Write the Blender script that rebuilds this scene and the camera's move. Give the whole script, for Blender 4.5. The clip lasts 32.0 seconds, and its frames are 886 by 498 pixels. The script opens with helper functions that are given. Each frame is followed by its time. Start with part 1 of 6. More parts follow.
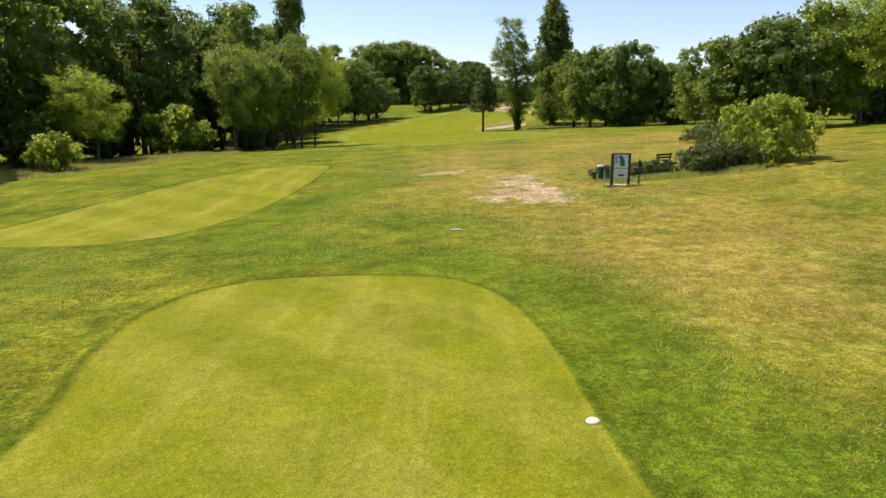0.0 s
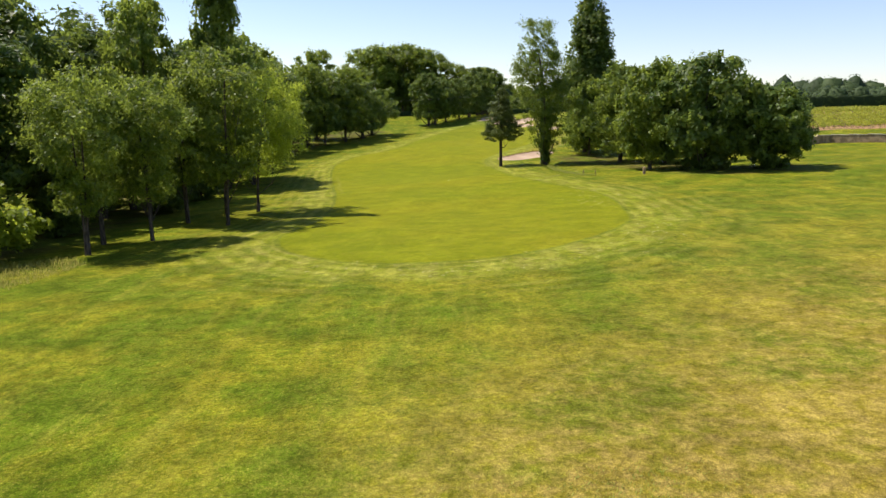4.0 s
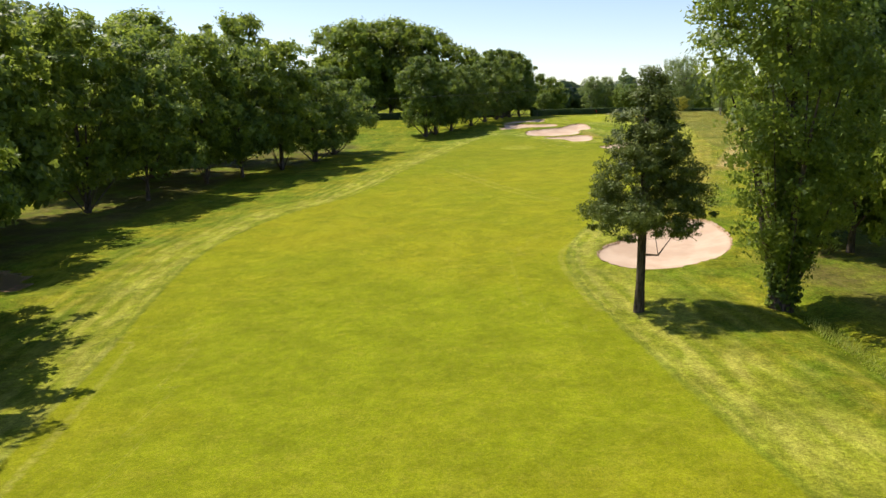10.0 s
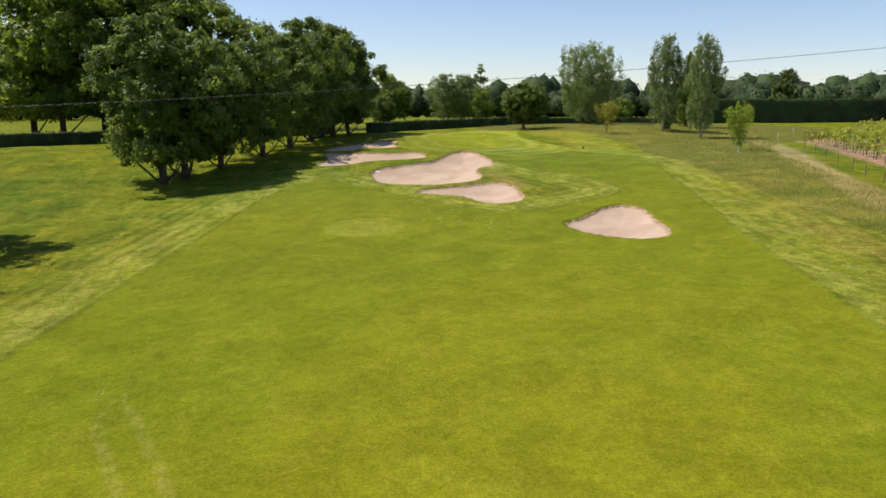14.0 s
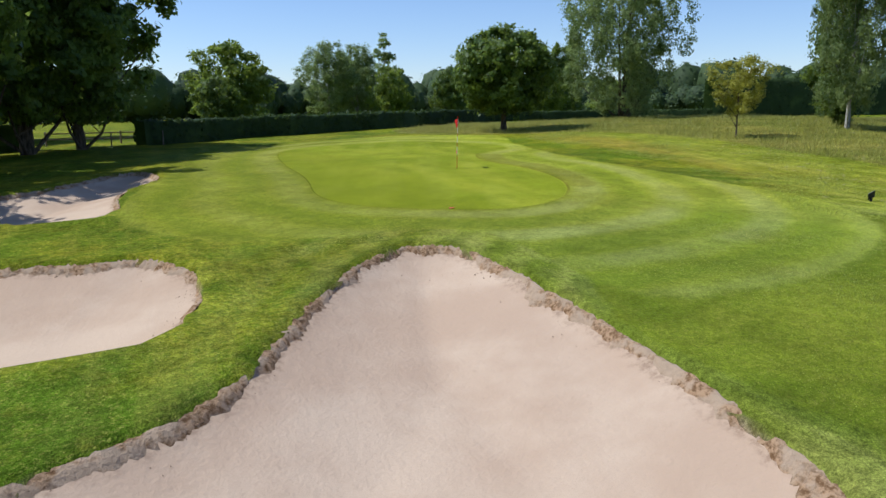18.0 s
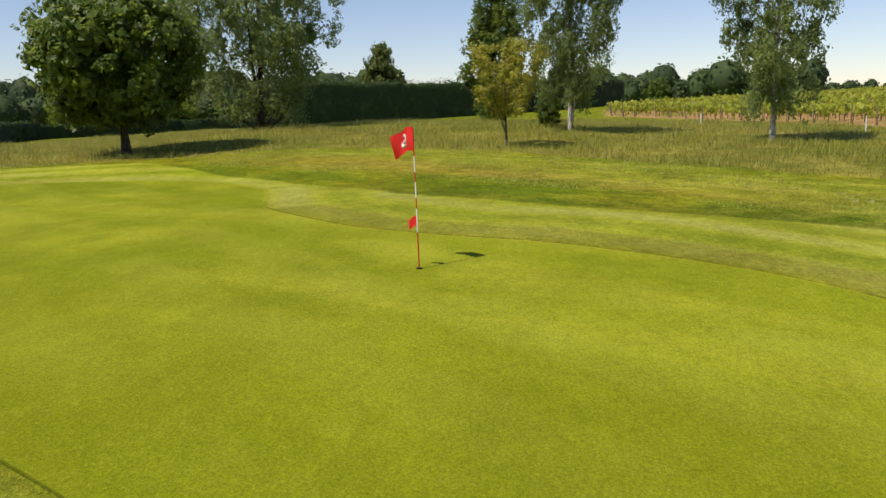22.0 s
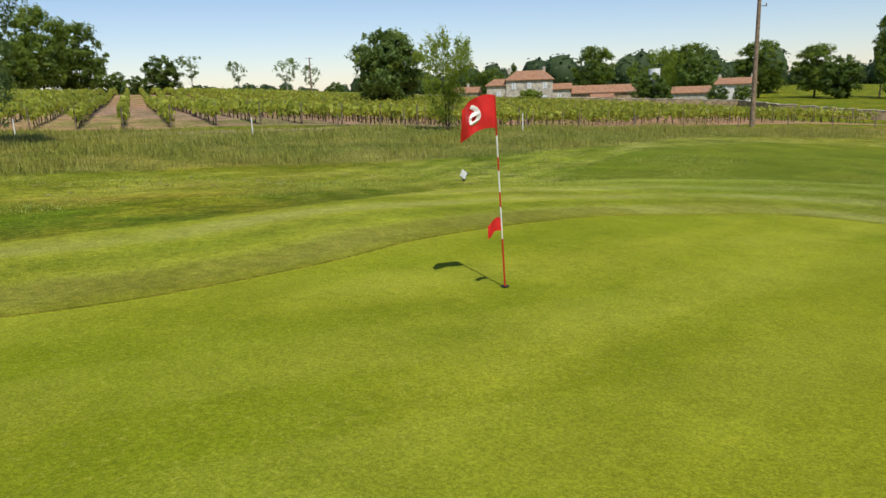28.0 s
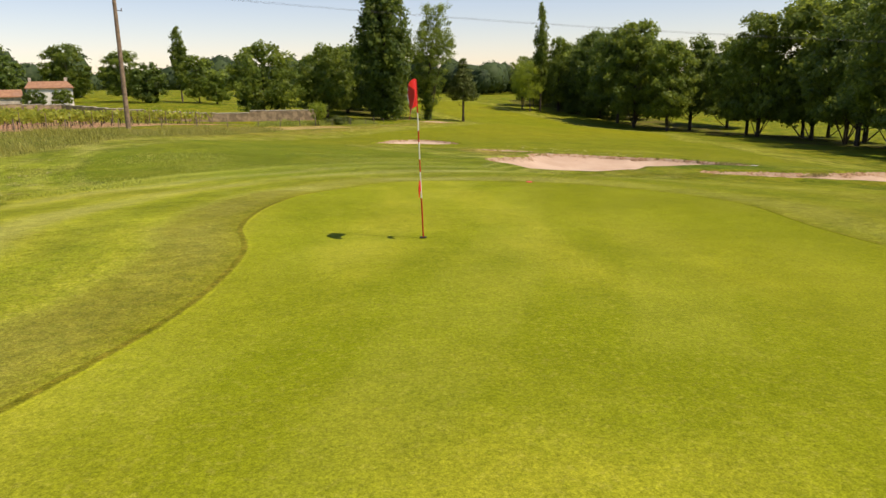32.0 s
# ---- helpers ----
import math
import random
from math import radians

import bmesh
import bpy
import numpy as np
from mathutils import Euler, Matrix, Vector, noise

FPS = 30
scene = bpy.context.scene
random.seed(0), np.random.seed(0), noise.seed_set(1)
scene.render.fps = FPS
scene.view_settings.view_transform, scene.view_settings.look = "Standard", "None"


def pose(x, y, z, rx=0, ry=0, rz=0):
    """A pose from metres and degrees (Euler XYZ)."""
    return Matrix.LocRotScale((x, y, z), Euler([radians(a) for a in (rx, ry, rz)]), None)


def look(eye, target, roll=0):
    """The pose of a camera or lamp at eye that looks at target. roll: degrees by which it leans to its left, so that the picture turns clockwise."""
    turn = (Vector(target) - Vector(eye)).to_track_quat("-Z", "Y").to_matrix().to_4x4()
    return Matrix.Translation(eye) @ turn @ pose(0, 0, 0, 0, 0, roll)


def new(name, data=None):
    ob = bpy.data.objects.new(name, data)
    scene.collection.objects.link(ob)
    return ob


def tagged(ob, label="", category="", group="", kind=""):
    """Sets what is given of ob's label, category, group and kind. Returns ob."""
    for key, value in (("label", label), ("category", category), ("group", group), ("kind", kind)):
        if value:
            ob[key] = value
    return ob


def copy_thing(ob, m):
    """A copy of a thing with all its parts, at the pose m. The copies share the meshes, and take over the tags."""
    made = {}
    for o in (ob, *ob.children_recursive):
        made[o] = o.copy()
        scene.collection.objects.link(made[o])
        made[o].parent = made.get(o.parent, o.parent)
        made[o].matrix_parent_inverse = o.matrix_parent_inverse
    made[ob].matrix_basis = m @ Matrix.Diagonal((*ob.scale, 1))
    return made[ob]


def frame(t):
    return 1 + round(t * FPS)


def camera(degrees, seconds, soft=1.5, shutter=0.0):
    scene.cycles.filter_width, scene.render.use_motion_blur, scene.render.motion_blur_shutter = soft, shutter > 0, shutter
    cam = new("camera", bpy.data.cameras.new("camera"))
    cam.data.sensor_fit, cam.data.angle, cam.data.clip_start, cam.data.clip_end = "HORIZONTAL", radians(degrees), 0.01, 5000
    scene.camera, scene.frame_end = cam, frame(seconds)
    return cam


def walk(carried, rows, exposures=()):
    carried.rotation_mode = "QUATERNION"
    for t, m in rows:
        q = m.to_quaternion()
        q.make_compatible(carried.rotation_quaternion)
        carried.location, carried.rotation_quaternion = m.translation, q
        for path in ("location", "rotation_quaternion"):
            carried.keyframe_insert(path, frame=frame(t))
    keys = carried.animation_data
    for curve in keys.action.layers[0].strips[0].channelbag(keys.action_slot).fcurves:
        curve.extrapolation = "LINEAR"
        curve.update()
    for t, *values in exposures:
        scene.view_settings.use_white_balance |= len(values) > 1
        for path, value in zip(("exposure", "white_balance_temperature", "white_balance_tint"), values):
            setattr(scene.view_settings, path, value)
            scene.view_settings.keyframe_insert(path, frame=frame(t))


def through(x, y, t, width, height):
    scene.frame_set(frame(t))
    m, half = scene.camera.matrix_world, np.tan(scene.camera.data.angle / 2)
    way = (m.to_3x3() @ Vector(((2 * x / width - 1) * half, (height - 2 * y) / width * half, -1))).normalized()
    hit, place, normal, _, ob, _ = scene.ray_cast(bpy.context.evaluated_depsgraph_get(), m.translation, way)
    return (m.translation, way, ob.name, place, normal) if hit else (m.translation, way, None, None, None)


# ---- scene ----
cam = camera(63.5, 32.0)
METRES, EYE, TILT, LEAN, TURN = 327.0, 4.0, 0.0, 0.0, 0.0
ROWS = [
    (0.0, 0.0, 0.0, 0.0, 0.02, -11.1, -0.1),
    (0.5, 0.0004, 0.0108, 0.0021, 0.04, -11.12, -0.09),
    (1.0, 0.0005, 0.0227, 0.0042, 0.08, -11.14, -0.08),
    (1.5, 0.0006, 0.0354, 0.0063, 0.15, -11.12, -0.05),
    (2.0, 0.0006, 0.0495, 0.0082, 0.23, -11.12, -0.05),
    (2.5, 0.0005, 0.0642, 0.01, 0.31, -11.12, -0.01),
    (3.0, 0.0003, 0.0802, 0.0118, 0.38, -11.12, -0.04),
    (3.5, 0.0004, 0.098, 0.0134, 0.47, -11.12, -0.08),
    (5.5, -0.0002, 0.1738, 0.0168, 0.82, -11.25, -0.11),
    (6.0, -0.0006, 0.1944, 0.0171, 0.93, -11.28, -0.09),
    (6.5, -0.001, 0.2164, 0.0174, 0.99, -11.32, -0.13),
    (7.0, -0.0017, 0.2394, 0.0179, 1.03, -11.37, -0.13),
    (7.5, -0.0022, 0.2625, 0.0179, 1.07, -11.4, -0.17),
    (8.0, -0.0028, 0.2856, 0.0181, 1.1, -11.47, -0.16),
    (8.5, -0.0034, 0.3088, 0.0185, 1.11, -11.5, -0.22),
    (9.0, -0.004, 0.3333, 0.0188, 1.15, -11.52, -0.24),
    (9.5, -0.0044, 0.3571, 0.0189, 1.15, -11.5, -0.22),
    (10.0, -0.0049, 0.3805, 0.0191, 0.6, -11.52, -0.2),
    (10.5, -0.0053, 0.4065, 0.0191, -1.35, -11.53, -0.18),
    (11.0, -0.0057, 0.4347, 0.0194, -3.67, -11.46, -0.21),
    (11.5, -0.0055, 0.4654, 0.0198, -5.92, -11.41, -0.27),
    (12.0, -0.004, 0.498, 0.0201, -7.94, -11.35, -0.23),
    (12.5, -0.0013, 0.5307, 0.0204, -9.46, -11.26, -0.2),
    (13.0, 0.0022, 0.5625, 0.0205, -10.83, -11.18, -0.23),
    (13.5, 0.0065, 0.596, 0.0211, -12.26, -11.14, -0.27),
    (14.0, 0.0123, 0.6303, 0.0216, -13.67, -11.12, -0.23),
    (14.5, 0.0191, 0.6653, 0.0219, -14.56, -11.08, -0.23),
    (16.5, 0.05067, 0.79397, 0.0177, -17.33, -10.85, 0.32),
    (17.0, 0.05815, 0.81965, 0.0161, -18.27, -10.85, 0.34),
    (17.5, 0.06423, 0.84003, 0.0151, -20.08, -10.84, 0.4),
    (18.0, 0.06962, 0.85642, 0.0148, -22.34, -10.83, 0.5),
    (18.5, 0.07289, 0.86999, 0.0148, -24.57, -10.8, 0.56),
    (19.0, 0.07366, 0.88266, 0.015, -27.53, -10.8, 0.62),
    (19.5, 0.07311, 0.89401, 0.015, -31.26, -10.75, 0.76),
    (20.0, 0.07316, 0.90356, 0.0148, -37.46, -10.76, 1.04),
    (20.5, 0.07382, 0.91142, 0.0148, -44.02, -10.77, 1.28),
    (21.0, 0.07497, 0.91727, 0.0147, -49.99, -10.77, 1.55),
    (21.5, 0.0766, 0.92219, 0.0148, -56.23, -10.8, 1.72),
    (22.0, 0.07842, 0.92641, 0.0148, -61.88, -10.83, 1.9),
    (22.5, 0.08037, 0.93068, 0.0148, -67.83, -10.89, 2.1),
    (23.0, 0.08191, 0.93434, 0.0147, -73.29, -11.0, 2.19),
    (23.5, 0.08298, 0.93785, 0.0146, -79.75, -11.18, 2.35),
    (24.0, 0.08364, 0.94075, 0.0146, -86.06, -11.36, 2.41),
    (24.5, 0.08434, 0.94372, 0.0146, -92.49, -11.55, 2.49),
    (25.0, 0.08494, 0.94649, 0.0145, -99.05, -11.77, 2.49),
    (25.5, 0.08554, 0.94916, 0.0146, -105.22, -11.99, 2.46),
    (27.5, 0.09, 0.95999, 0.0145, -129.88, -12.69, 2.01),
    (28.0, 0.09177, 0.96237, 0.0145, -136.15, -12.83, 1.9),
    (28.5, 0.09372, 0.96493, 0.0145, -143.09, -12.98, 1.73),
    (29.0, 0.09580, 0.96709, 0.0145, -149.76, -13.12, 1.61),
    (29.5, 0.09800, 0.9691, 0.0145, -156.92, -13.25, 1.41),
    (30.0, 0.10039, 0.9706, 0.0145, -163.66, -13.37, 1.26),
    (30.5, 0.10309, 0.97173, 0.0144, -170.77, -13.49, 1.05),
    (31.0, 0.10597, 0.97258, 0.0144, -177.12, -13.56, 0.87),
    (31.5, 0.10876, 0.97327, 0.0144, -182.96, -13.59, 0.77),
    (32.0, 0.11076, 0.97336, 0.0143, -188.4, -13.64, 0.68),
]
walk(cam, [(t, pose(0, 0, EYE, TILT, LEAN, TURN) @ pose(METRES * x, METRES * y, METRES * z, 90 + pitch, roll, yaw)) for t, x, y, z, yaw, pitch, roll in ROWS],
     [(0.0, 0.4, 6700, 13), (3.5, 0.38, 6700, 13), (6.0, 0.46, 6750, 12.5), (9.0, 0.5, 6800, 12), (11.0, 0.44, 6800, 12), (12.0, 0.12, 6800, 12), (13.0, 0.08, 6700, 11), (14.5, 0.10, 6600, 11), (16.5, 0.02, 6300, 10), (17.5, -0.04, 5800, 9), (19.0, 0.12, 5500, 6), (20.0, 0.14, 6100, 8), (21.0, 0.06, 6750, 11), (23.0, -0.02, 6900, 13), (25.0, -0.06, 6500, 10), (28.0, -0.16, 6300, 9), (30.0, -0.08, 6650, 12), (31.0, 0.04, 7150, 16), (32.0, 0.1, 7350, 18)])

# ---- sky and sun ----
SUN_UP, SUN_FROM = radians(58), Vector((-0.89, 0.455, 0)).normalized()
world = bpy.data.worlds.new("sky")
scene.world = world
world.use_nodes = True
wn = world.node_tree.nodes
sky = wn.new("ShaderNodeTexSky")
sky.sky_type, sky.sun_disc = "NISHITA", False
sky.sun_elevation, sky.sun_rotation = SUN_UP, math.atan2(SUN_FROM.x, SUN_FROM.y)
sky.altitude, sky.air_density, sky.dust_density, sky.ozone_density = 50, 1.0, 0.12, 1.5
wn["Background"].inputs["Strength"].default_value = 0.116
tone = wn.new("ShaderNodeMix")
tone.data_type, tone.blend_type = "RGBA", "MULTIPLY"
tone.inputs[0].default_value, tone.inputs[7].default_value = 1.0, (0.99, 0.985, 1.10, 1)
world.node_tree.links.new(sky.outputs[0], tone.inputs[6])
world.node_tree.links.new(tone.outputs[2], wn["Background"].inputs["Color"])
sun = new("sun", bpy.data.lights.new("sun", "SUN"))
sun.data.energy, sun.data.angle, sun.data.color = 5.0, radians(0.55), (1.0, 0.95, 0.86)
sun.matrix_world = look((0, 0, 80), Vector((0, 0, 80)) - (SUN_FROM * math.cos(SUN_UP) + Vector((0, 0, math.sin(SUN_UP)))))

# ---- materials ----
class Nodes:
    """A short hand for building a material's node tree."""

    def __init__(self, name):
        self.material = bpy.data.materials.new(name)
        self.material.use_nodes = True
        self.tree = self.material.node_tree
        self.shader = self.tree.nodes["Principled BSDF"]
        self.out = self.tree.nodes["Material Output"]

    def add(self, kind):
        return self.tree.nodes.new("ShaderNode" + kind)

    def link(self, a, b):
        self.tree.links.new(a, b)

    def put(self, socket, value):
        if isinstance(value, bpy.types.NodeSocket):
            self.link(value, socket)
        elif isinstance(value, tuple) and len(value) == 3 and socket.type == "RGBA":
            socket.default_value = (*value, 1)
        else:
            socket.default_value = value

    def position(self):
        return self.add("NewGeometry").outputs["Position"]

    def noise(self, scale, detail=4.0, rough=0.55, where=None, stretch=None, distort=0.0):
        n = self.add("TexNoise")
        n.inputs["Scale"].default_value, n.inputs["Detail"].default_value = scale, detail
        n.inputs["Roughness"].default_value, n.inputs["Distortion"].default_value = rough, distort
        where = where or self.position()
        if stretch:
            m = self.add("Mapping")
            m.inputs["Scale"].default_value = stretch[:3]
            if len(stretch) > 3:
                m.inputs["Rotation"].default_value = (0, 0, radians(stretch[3]))
            self.link(where, m.inputs["Vector"])
            where = m.outputs[0]
        self.link(where, n.inputs["Vector"])
        return n.outputs["Fac"]

    def ramp(self, value, low, high, a=0.0, b=1.0):
        r = self.add("MapRange")
        r.interpolation_type = "SMOOTHSTEP"
        for i, v in enumerate((value, low, high, a, b)):
            self.put(r.inputs[i], v)
        return r.outputs[0]

    def math(self, kind, a, b=0.0, clamp=False):
        m = self.add("Math")
        m.operation, m.use_clamp = kind, clamp
        self.put(m.inputs[0], a)
        self.put(m.inputs[1], b)
        return m.outputs[0]

    def mix(self, fac, a, b, blend="MIX"):
        m = self.add("Mix")
        m.data_type, m.blend_type = "RGBA", blend
        self.put(m.inputs[0], fac)
        self.put(m.inputs[6], a)
        self.put(m.inputs[7], b)
        return m.outputs[2]

    def attribute(self, name):
        a = self.add("Attribute")
        a.attribute_name = name
        return a.outputs["Fac"]

    def bump(self, height, strength=0.5, distance=0.02):
        b = self.add("Bump")
        b.inputs["Strength"].default_value, b.inputs["Distance"].default_value = strength, distance
        self.link(height, b.inputs["Height"])
        return b.outputs[0]

    def done(self, colour, rough=0.7, metal=0.0, normal=None, specular=0.3):
        s = self.shader
        self.put(s.inputs["Base Color"], colour)
        self.put(s.inputs["Roughness"], rough)
        s.inputs["Metallic"].default_value = metal
        s.inputs["Specular IOR Level"].default_value = specular
        if normal:
            self.link(normal, s.inputs["Normal"])
        return self.material


def plain(name, colour, rough=0.6, grain=8.0, amount=0.25, metal=0.0, bump=0.2, dist=0.005):
    """A surface of one colour with wear at two scales."""
    n = Nodes(name)
    small, big = n.noise(grain * 6, 3), n.noise(grain, 5)
    dark, light = tuple(c * (1 - amount) for c in colour), tuple(min(1, c * (1 + amount)) for c in colour)
    c = n.mix(n.ramp(big, 0.35, 0.65), dark, light)
    c = n.mix(n.math("MULTIPLY", n.ramp(small, 0.45, 0.7), 0.35), c, dark)
    return n.done(c, n.ramp(big, 0.3, 0.7, rough * 0.85, min(1, rough * 1.1)), metal, n.bump(small, bump, dist))


def bark(name, dark, light):
    n = Nodes(name)
    grain = n.noise(9, 6, 0.65, stretch=(1, 1, 0.22))
    patch = n.noise(0.9, 3)
    c = n.mix(n.ramp(grain, 0.36, 0.64), dark, light)
    c = n.mix(n.ramp(patch, 0.5, 0.75, 0, 0.45), c, tuple(v * 0.7 + w for v, w in zip(light, (0, 0.012, 0))))
    return n.done(c, 0.9, 0, n.bump(grain, 0.9, 0.03), 0.1)


def leaves(name, dark, light, young, through=0.3, gloss=0.5):
    """Foliage: colour varies from leaf to leaf and from crown to crown, and light shines through."""
    n = Nodes(name)
    each = n.add("NewGeometry").outputs["Random Per Island"]
    whole = n.add("ObjectInfo").outputs["Random"]
    clump = n.noise(0.55, 3)
    c = n.mix(n.ramp(each, 0.0, 1.0), dark, light)
    c = n.mix(n.math("MULTIPLY", n.ramp(clump, 0.5, 0.72), 0.75), c, young)
    c = n.mix(n.math("MULTIPLY", whole, 0.4), c, tuple(v * 0.62 for v in dark))
    n.done(c, gloss, 0, None, 0.25)
    t = n.add("BsdfTranslucent")
    n.put(t.inputs["Color"], n.mix(0.7, c, tuple(v * 1.5 for v in young)))
    m = n.add("MixShader")
    m.inputs[0].default_value = through
    n.link(n.shader.outputs[0], m.inputs[1])
    n.link(t.outputs[0], m.inputs[2])
    n.link(m.outputs[0], n.out.inputs["Surface"])
    return n.material


def turf_material():
    """The whole ground: zones come from the distance fields stored on its mesh."""
    n = Nodes("turf")
    where = n.position()
    big, mid, fine = n.noise(0.035, 4, 0.6, where), n.noise(0.22, 5, 0.6, where), n.noise(2.2, 5, 0.65, where)
    blade = n.noise(26, 4, 0.7, where)
    tuft = n.noise(6.5, 4, 0.7, where)
    wobble = n.math("MULTIPLY", n.math("SUBTRACT", n.noise(1.3, 3, 0.5, where), 0.5), 0.5)

    def zone(name, soft=0.12, ragged=1.0):
        d = n.attribute(name)
        if ragged:
            d = n.math("ADD", d, n.math("MULTIPLY", wobble, ragged))
        return n.ramp(d, -soft, soft)

    # rough
    c = n.mix(n.ramp(mid, 0.38, 0.62), (0.080, 0.135, 0.007), (0.190, 0.205, 0.012))
    c = n.mix(n.ramp(fine, 0.5, 0.75, 0, 0.5), c, (0.25, 0.235, 0.022))
    c = n.mix(n.ramp(tuft, 0.44, 0.64, 0, 0.6), c, (0.060, 0.110, 0.005))
    straw = n.noise(14, 4, 0.75, where)
    c = n.mix(n.ramp(straw, 0.52, 0.66, 0, 0.6), c, (0.34, 0.33, 0.055))
    c = n.mix(n.ramp(n.noise(0.75, 5, 0.7, where), 0.48, 0.66, 0, 0.6), c, (0.058, 0.112, 0.005))
    swath = n.noise(1.0, 4, 0.65, where, (1, 0.1, 1, -12))
    c = n.mix(n.ramp(swath, 0.5, 0.72, 0, 0.36), c, (0.27, 0.275, 0.035))
    c = n.mix(n.ramp(swath, 0.5, 0.32, 0, 0.34), c, (0.085, 0.14, 0.007))
    # worn and dry ground
    dry = n.math("MULTIPLY", n.ramp(n.attribute("dry"), 0.05, 0.95), n.ramp(n.math("ADD", mid, n.math("MULTIPLY", fine, 0.35)), 0.5, 0.75, 0.3, 0.9))
    c = n.mix(dry, c, n.mix(n.ramp(fine, 0.3, 0.7), (0.21, 0.178, 0.02), (0.33, 0.265, 0.07)))
    crumbs = n.math("ADD", n.math("MULTIPLY", n.math("SUBTRACT", n.noise(0.8, 6, 0.68, where), 0.5), 2.2), n.math("MULTIPLY", n.math("SUBTRACT", tuft, 0.5), 0.7))
    bare = n.math("MULTIPLY", n.ramp(n.math("ADD", n.attribute("bare"), crumbs), 0.62, 0.95), n.ramp(n.attribute("bare"), 0.08, 0.3, 0.0, 0.9))
    lush = n.math("MULTIPLY", n.ramp(n.math("ADD", n.attribute("lush"), n.math("MULTIPLY", n.math("SUBTRACT", mid, 0.5), 3.0)), -1.0, 0.8), n.ramp(fine, 0.3, 0.7, 0.3, 0.75))
    c = n.mix(lush, c, n.mix(n.ramp(tuft, 0.35, 0.68), (0.058, 0.120, 0.005), (0.125, 0.190, 0.010)))
    c = n.mix(bare, c, n.mix(n.ramp(n.noise(5, 4, 0.7, where), 0.35, 0.65), (0.35, 0.275, 0.15), (0.49, 0.40, 0.245)))
    # lighter strips of semi-rough
    semi = n.math("MULTIPLY", zone("semi", 1.2), 0.75)
    streak = n.noise(1.0, 5, 0.68, where, (1.1, 0.28, 1, 24))
    c = n.mix(semi, c, n.mix(n.ramp(n.noise(0.9, 4, 0.6, where, (1, 0.3, 1, 8)), 0.4, 0.68), (0.185, 0.225, 0.018), (0.29, 0.31, 0.055)))
    c = n.mix(n.math("MULTIPLY", semi, n.ramp(streak, 0.5, 0.64, 0, 0.6)), c, (0.085, 0.135, 0.006))
    # passes of the mower, side by side along the fairway
    run = n.math("ADD", n.math("MULTIPLY", n.attribute("fairway"), 4.6), n.math("MULTIPLY", n.noise(0.18, 3, 0.5, where), 5.0))
    passes = n.ramp(n.math("SINE", run), -0.7, 0.7)
    mown = n.math("MULTIPLY", n.ramp(n.attribute("fairway"), -11.0, -6.0), n.ramp(n.noise(0.12, 4, 0.6, where), 0.38, 0.62, 0.1, 0.42))
    mown = n.math("MULTIPLY", mown, n.ramp(n.noise(1.0, 5, 0.7, where, (1, 0.35, 1, 10)), 0.32, 0.6, 0.35, 1.0))
    c = n.mix(mown, c, n.mix(passes, n.mix(1.0, c, (0.52, 0.66, 0.5), "MULTIPLY"), n.mix(0.5, c, (0.34, 0.345, 0.085))))
    # fairway, greener towards the green
    north = n.add("SeparateXYZ")
    n.link(where, north.inputs[0])
    fair = n.mix(n.ramp(big, 0.35, 0.65), (0.142, 0.200, 0.006), (0.185, 0.218, 0.008))
    fair = n.mix(n.ramp(mid, 0.42, 0.72, 0, 0.6), fair, (0.125, 0.175, 0.006))
    fair = n.mix(n.ramp(north.outputs["Y"], 195, 285, 0, 0.75), fair, n.mix(n.ramp(mid, 0.4, 0.65), (0.10, 0.155, 0.010), (0.15, 0.195, 0.014)))
    fair = n.mix(n.ramp(n.noise(0.5, 5, 0.65, where), 0.48, 0.76, 0, 0.34), fair, (0.235, 0.26, 0.024))
    fair = n.mix(n.ramp(n.noise(0.9, 5, 0.7, where, (1, 0.4, 1, 20)), 0.5, 0.74, 0, 0.26), fair, (0.115, 0.170, 0.008))
    fair = n.mix(n.ramp(fine, 0.46, 0.74, 0, 0.25), fair, (0.24, 0.25, 0.03))
    fair = n.mix(n.ramp(straw, 0.5, 0.72, 0, 0.35), fair, (0.29, 0.28, 0.06))
    fair = n.mix(n.ramp(tuft, 0.47, 0.7, 0, 0.4), fair, (0.095, 0.14, 0.008))
    fair = n.mix(1.0, fair, (1.0, 0.95, 0.9), "MULTIPLY")
    c = n.mix(zone("fairway", 0.14, 0.7), c, fair)
    cut = n.ramp(n.math("ABSOLUTE", n.math("ADD", n.attribute("fairway"), n.math("ADD", 0.15, wobble))), 0.05, 0.32, 0.5, 0.0)
    c = n.mix(cut, c, (0.075, 0.12, 0.006))
    c = n.mix(n.math("MULTIPLY", n.ramp(n.math("ABSOLUTE", n.math("SUBTRACT", n.math("ABSOLUTE", n.attribute("track")), 0.62)), 0.1, 0.3, 1.0, 0.0), n.ramp(fine, 0.3, 0.65, 0.0, 0.26)), c, (0.31, 0.315, 0.09))
    # aprons, tees and greens, mown in bands
    band = n.add("TexWave")
    band.wave_type, band.bands_direction = "BANDS", "DIAGONAL"
    band.inputs["Scale"].default_value, band.inputs["Distortion"].default_value = 0.15, 1.6
    band.inputs["Detail Scale"].default_value = 0.5
    n.link(where, band.inputs["Vector"])
    tee = n.mix(n.ramp(band.outputs["Fac"], 0.3, 0.7), (0.186, 0.212, 0.016), (0.232, 0.250, 0.032))
    tee = n.mix(n.ramp(n.noise(0.4, 4, 0.6, where), 0.45, 0.7, 0, 0.7), tee, (0.175, 0.19, 0.006))
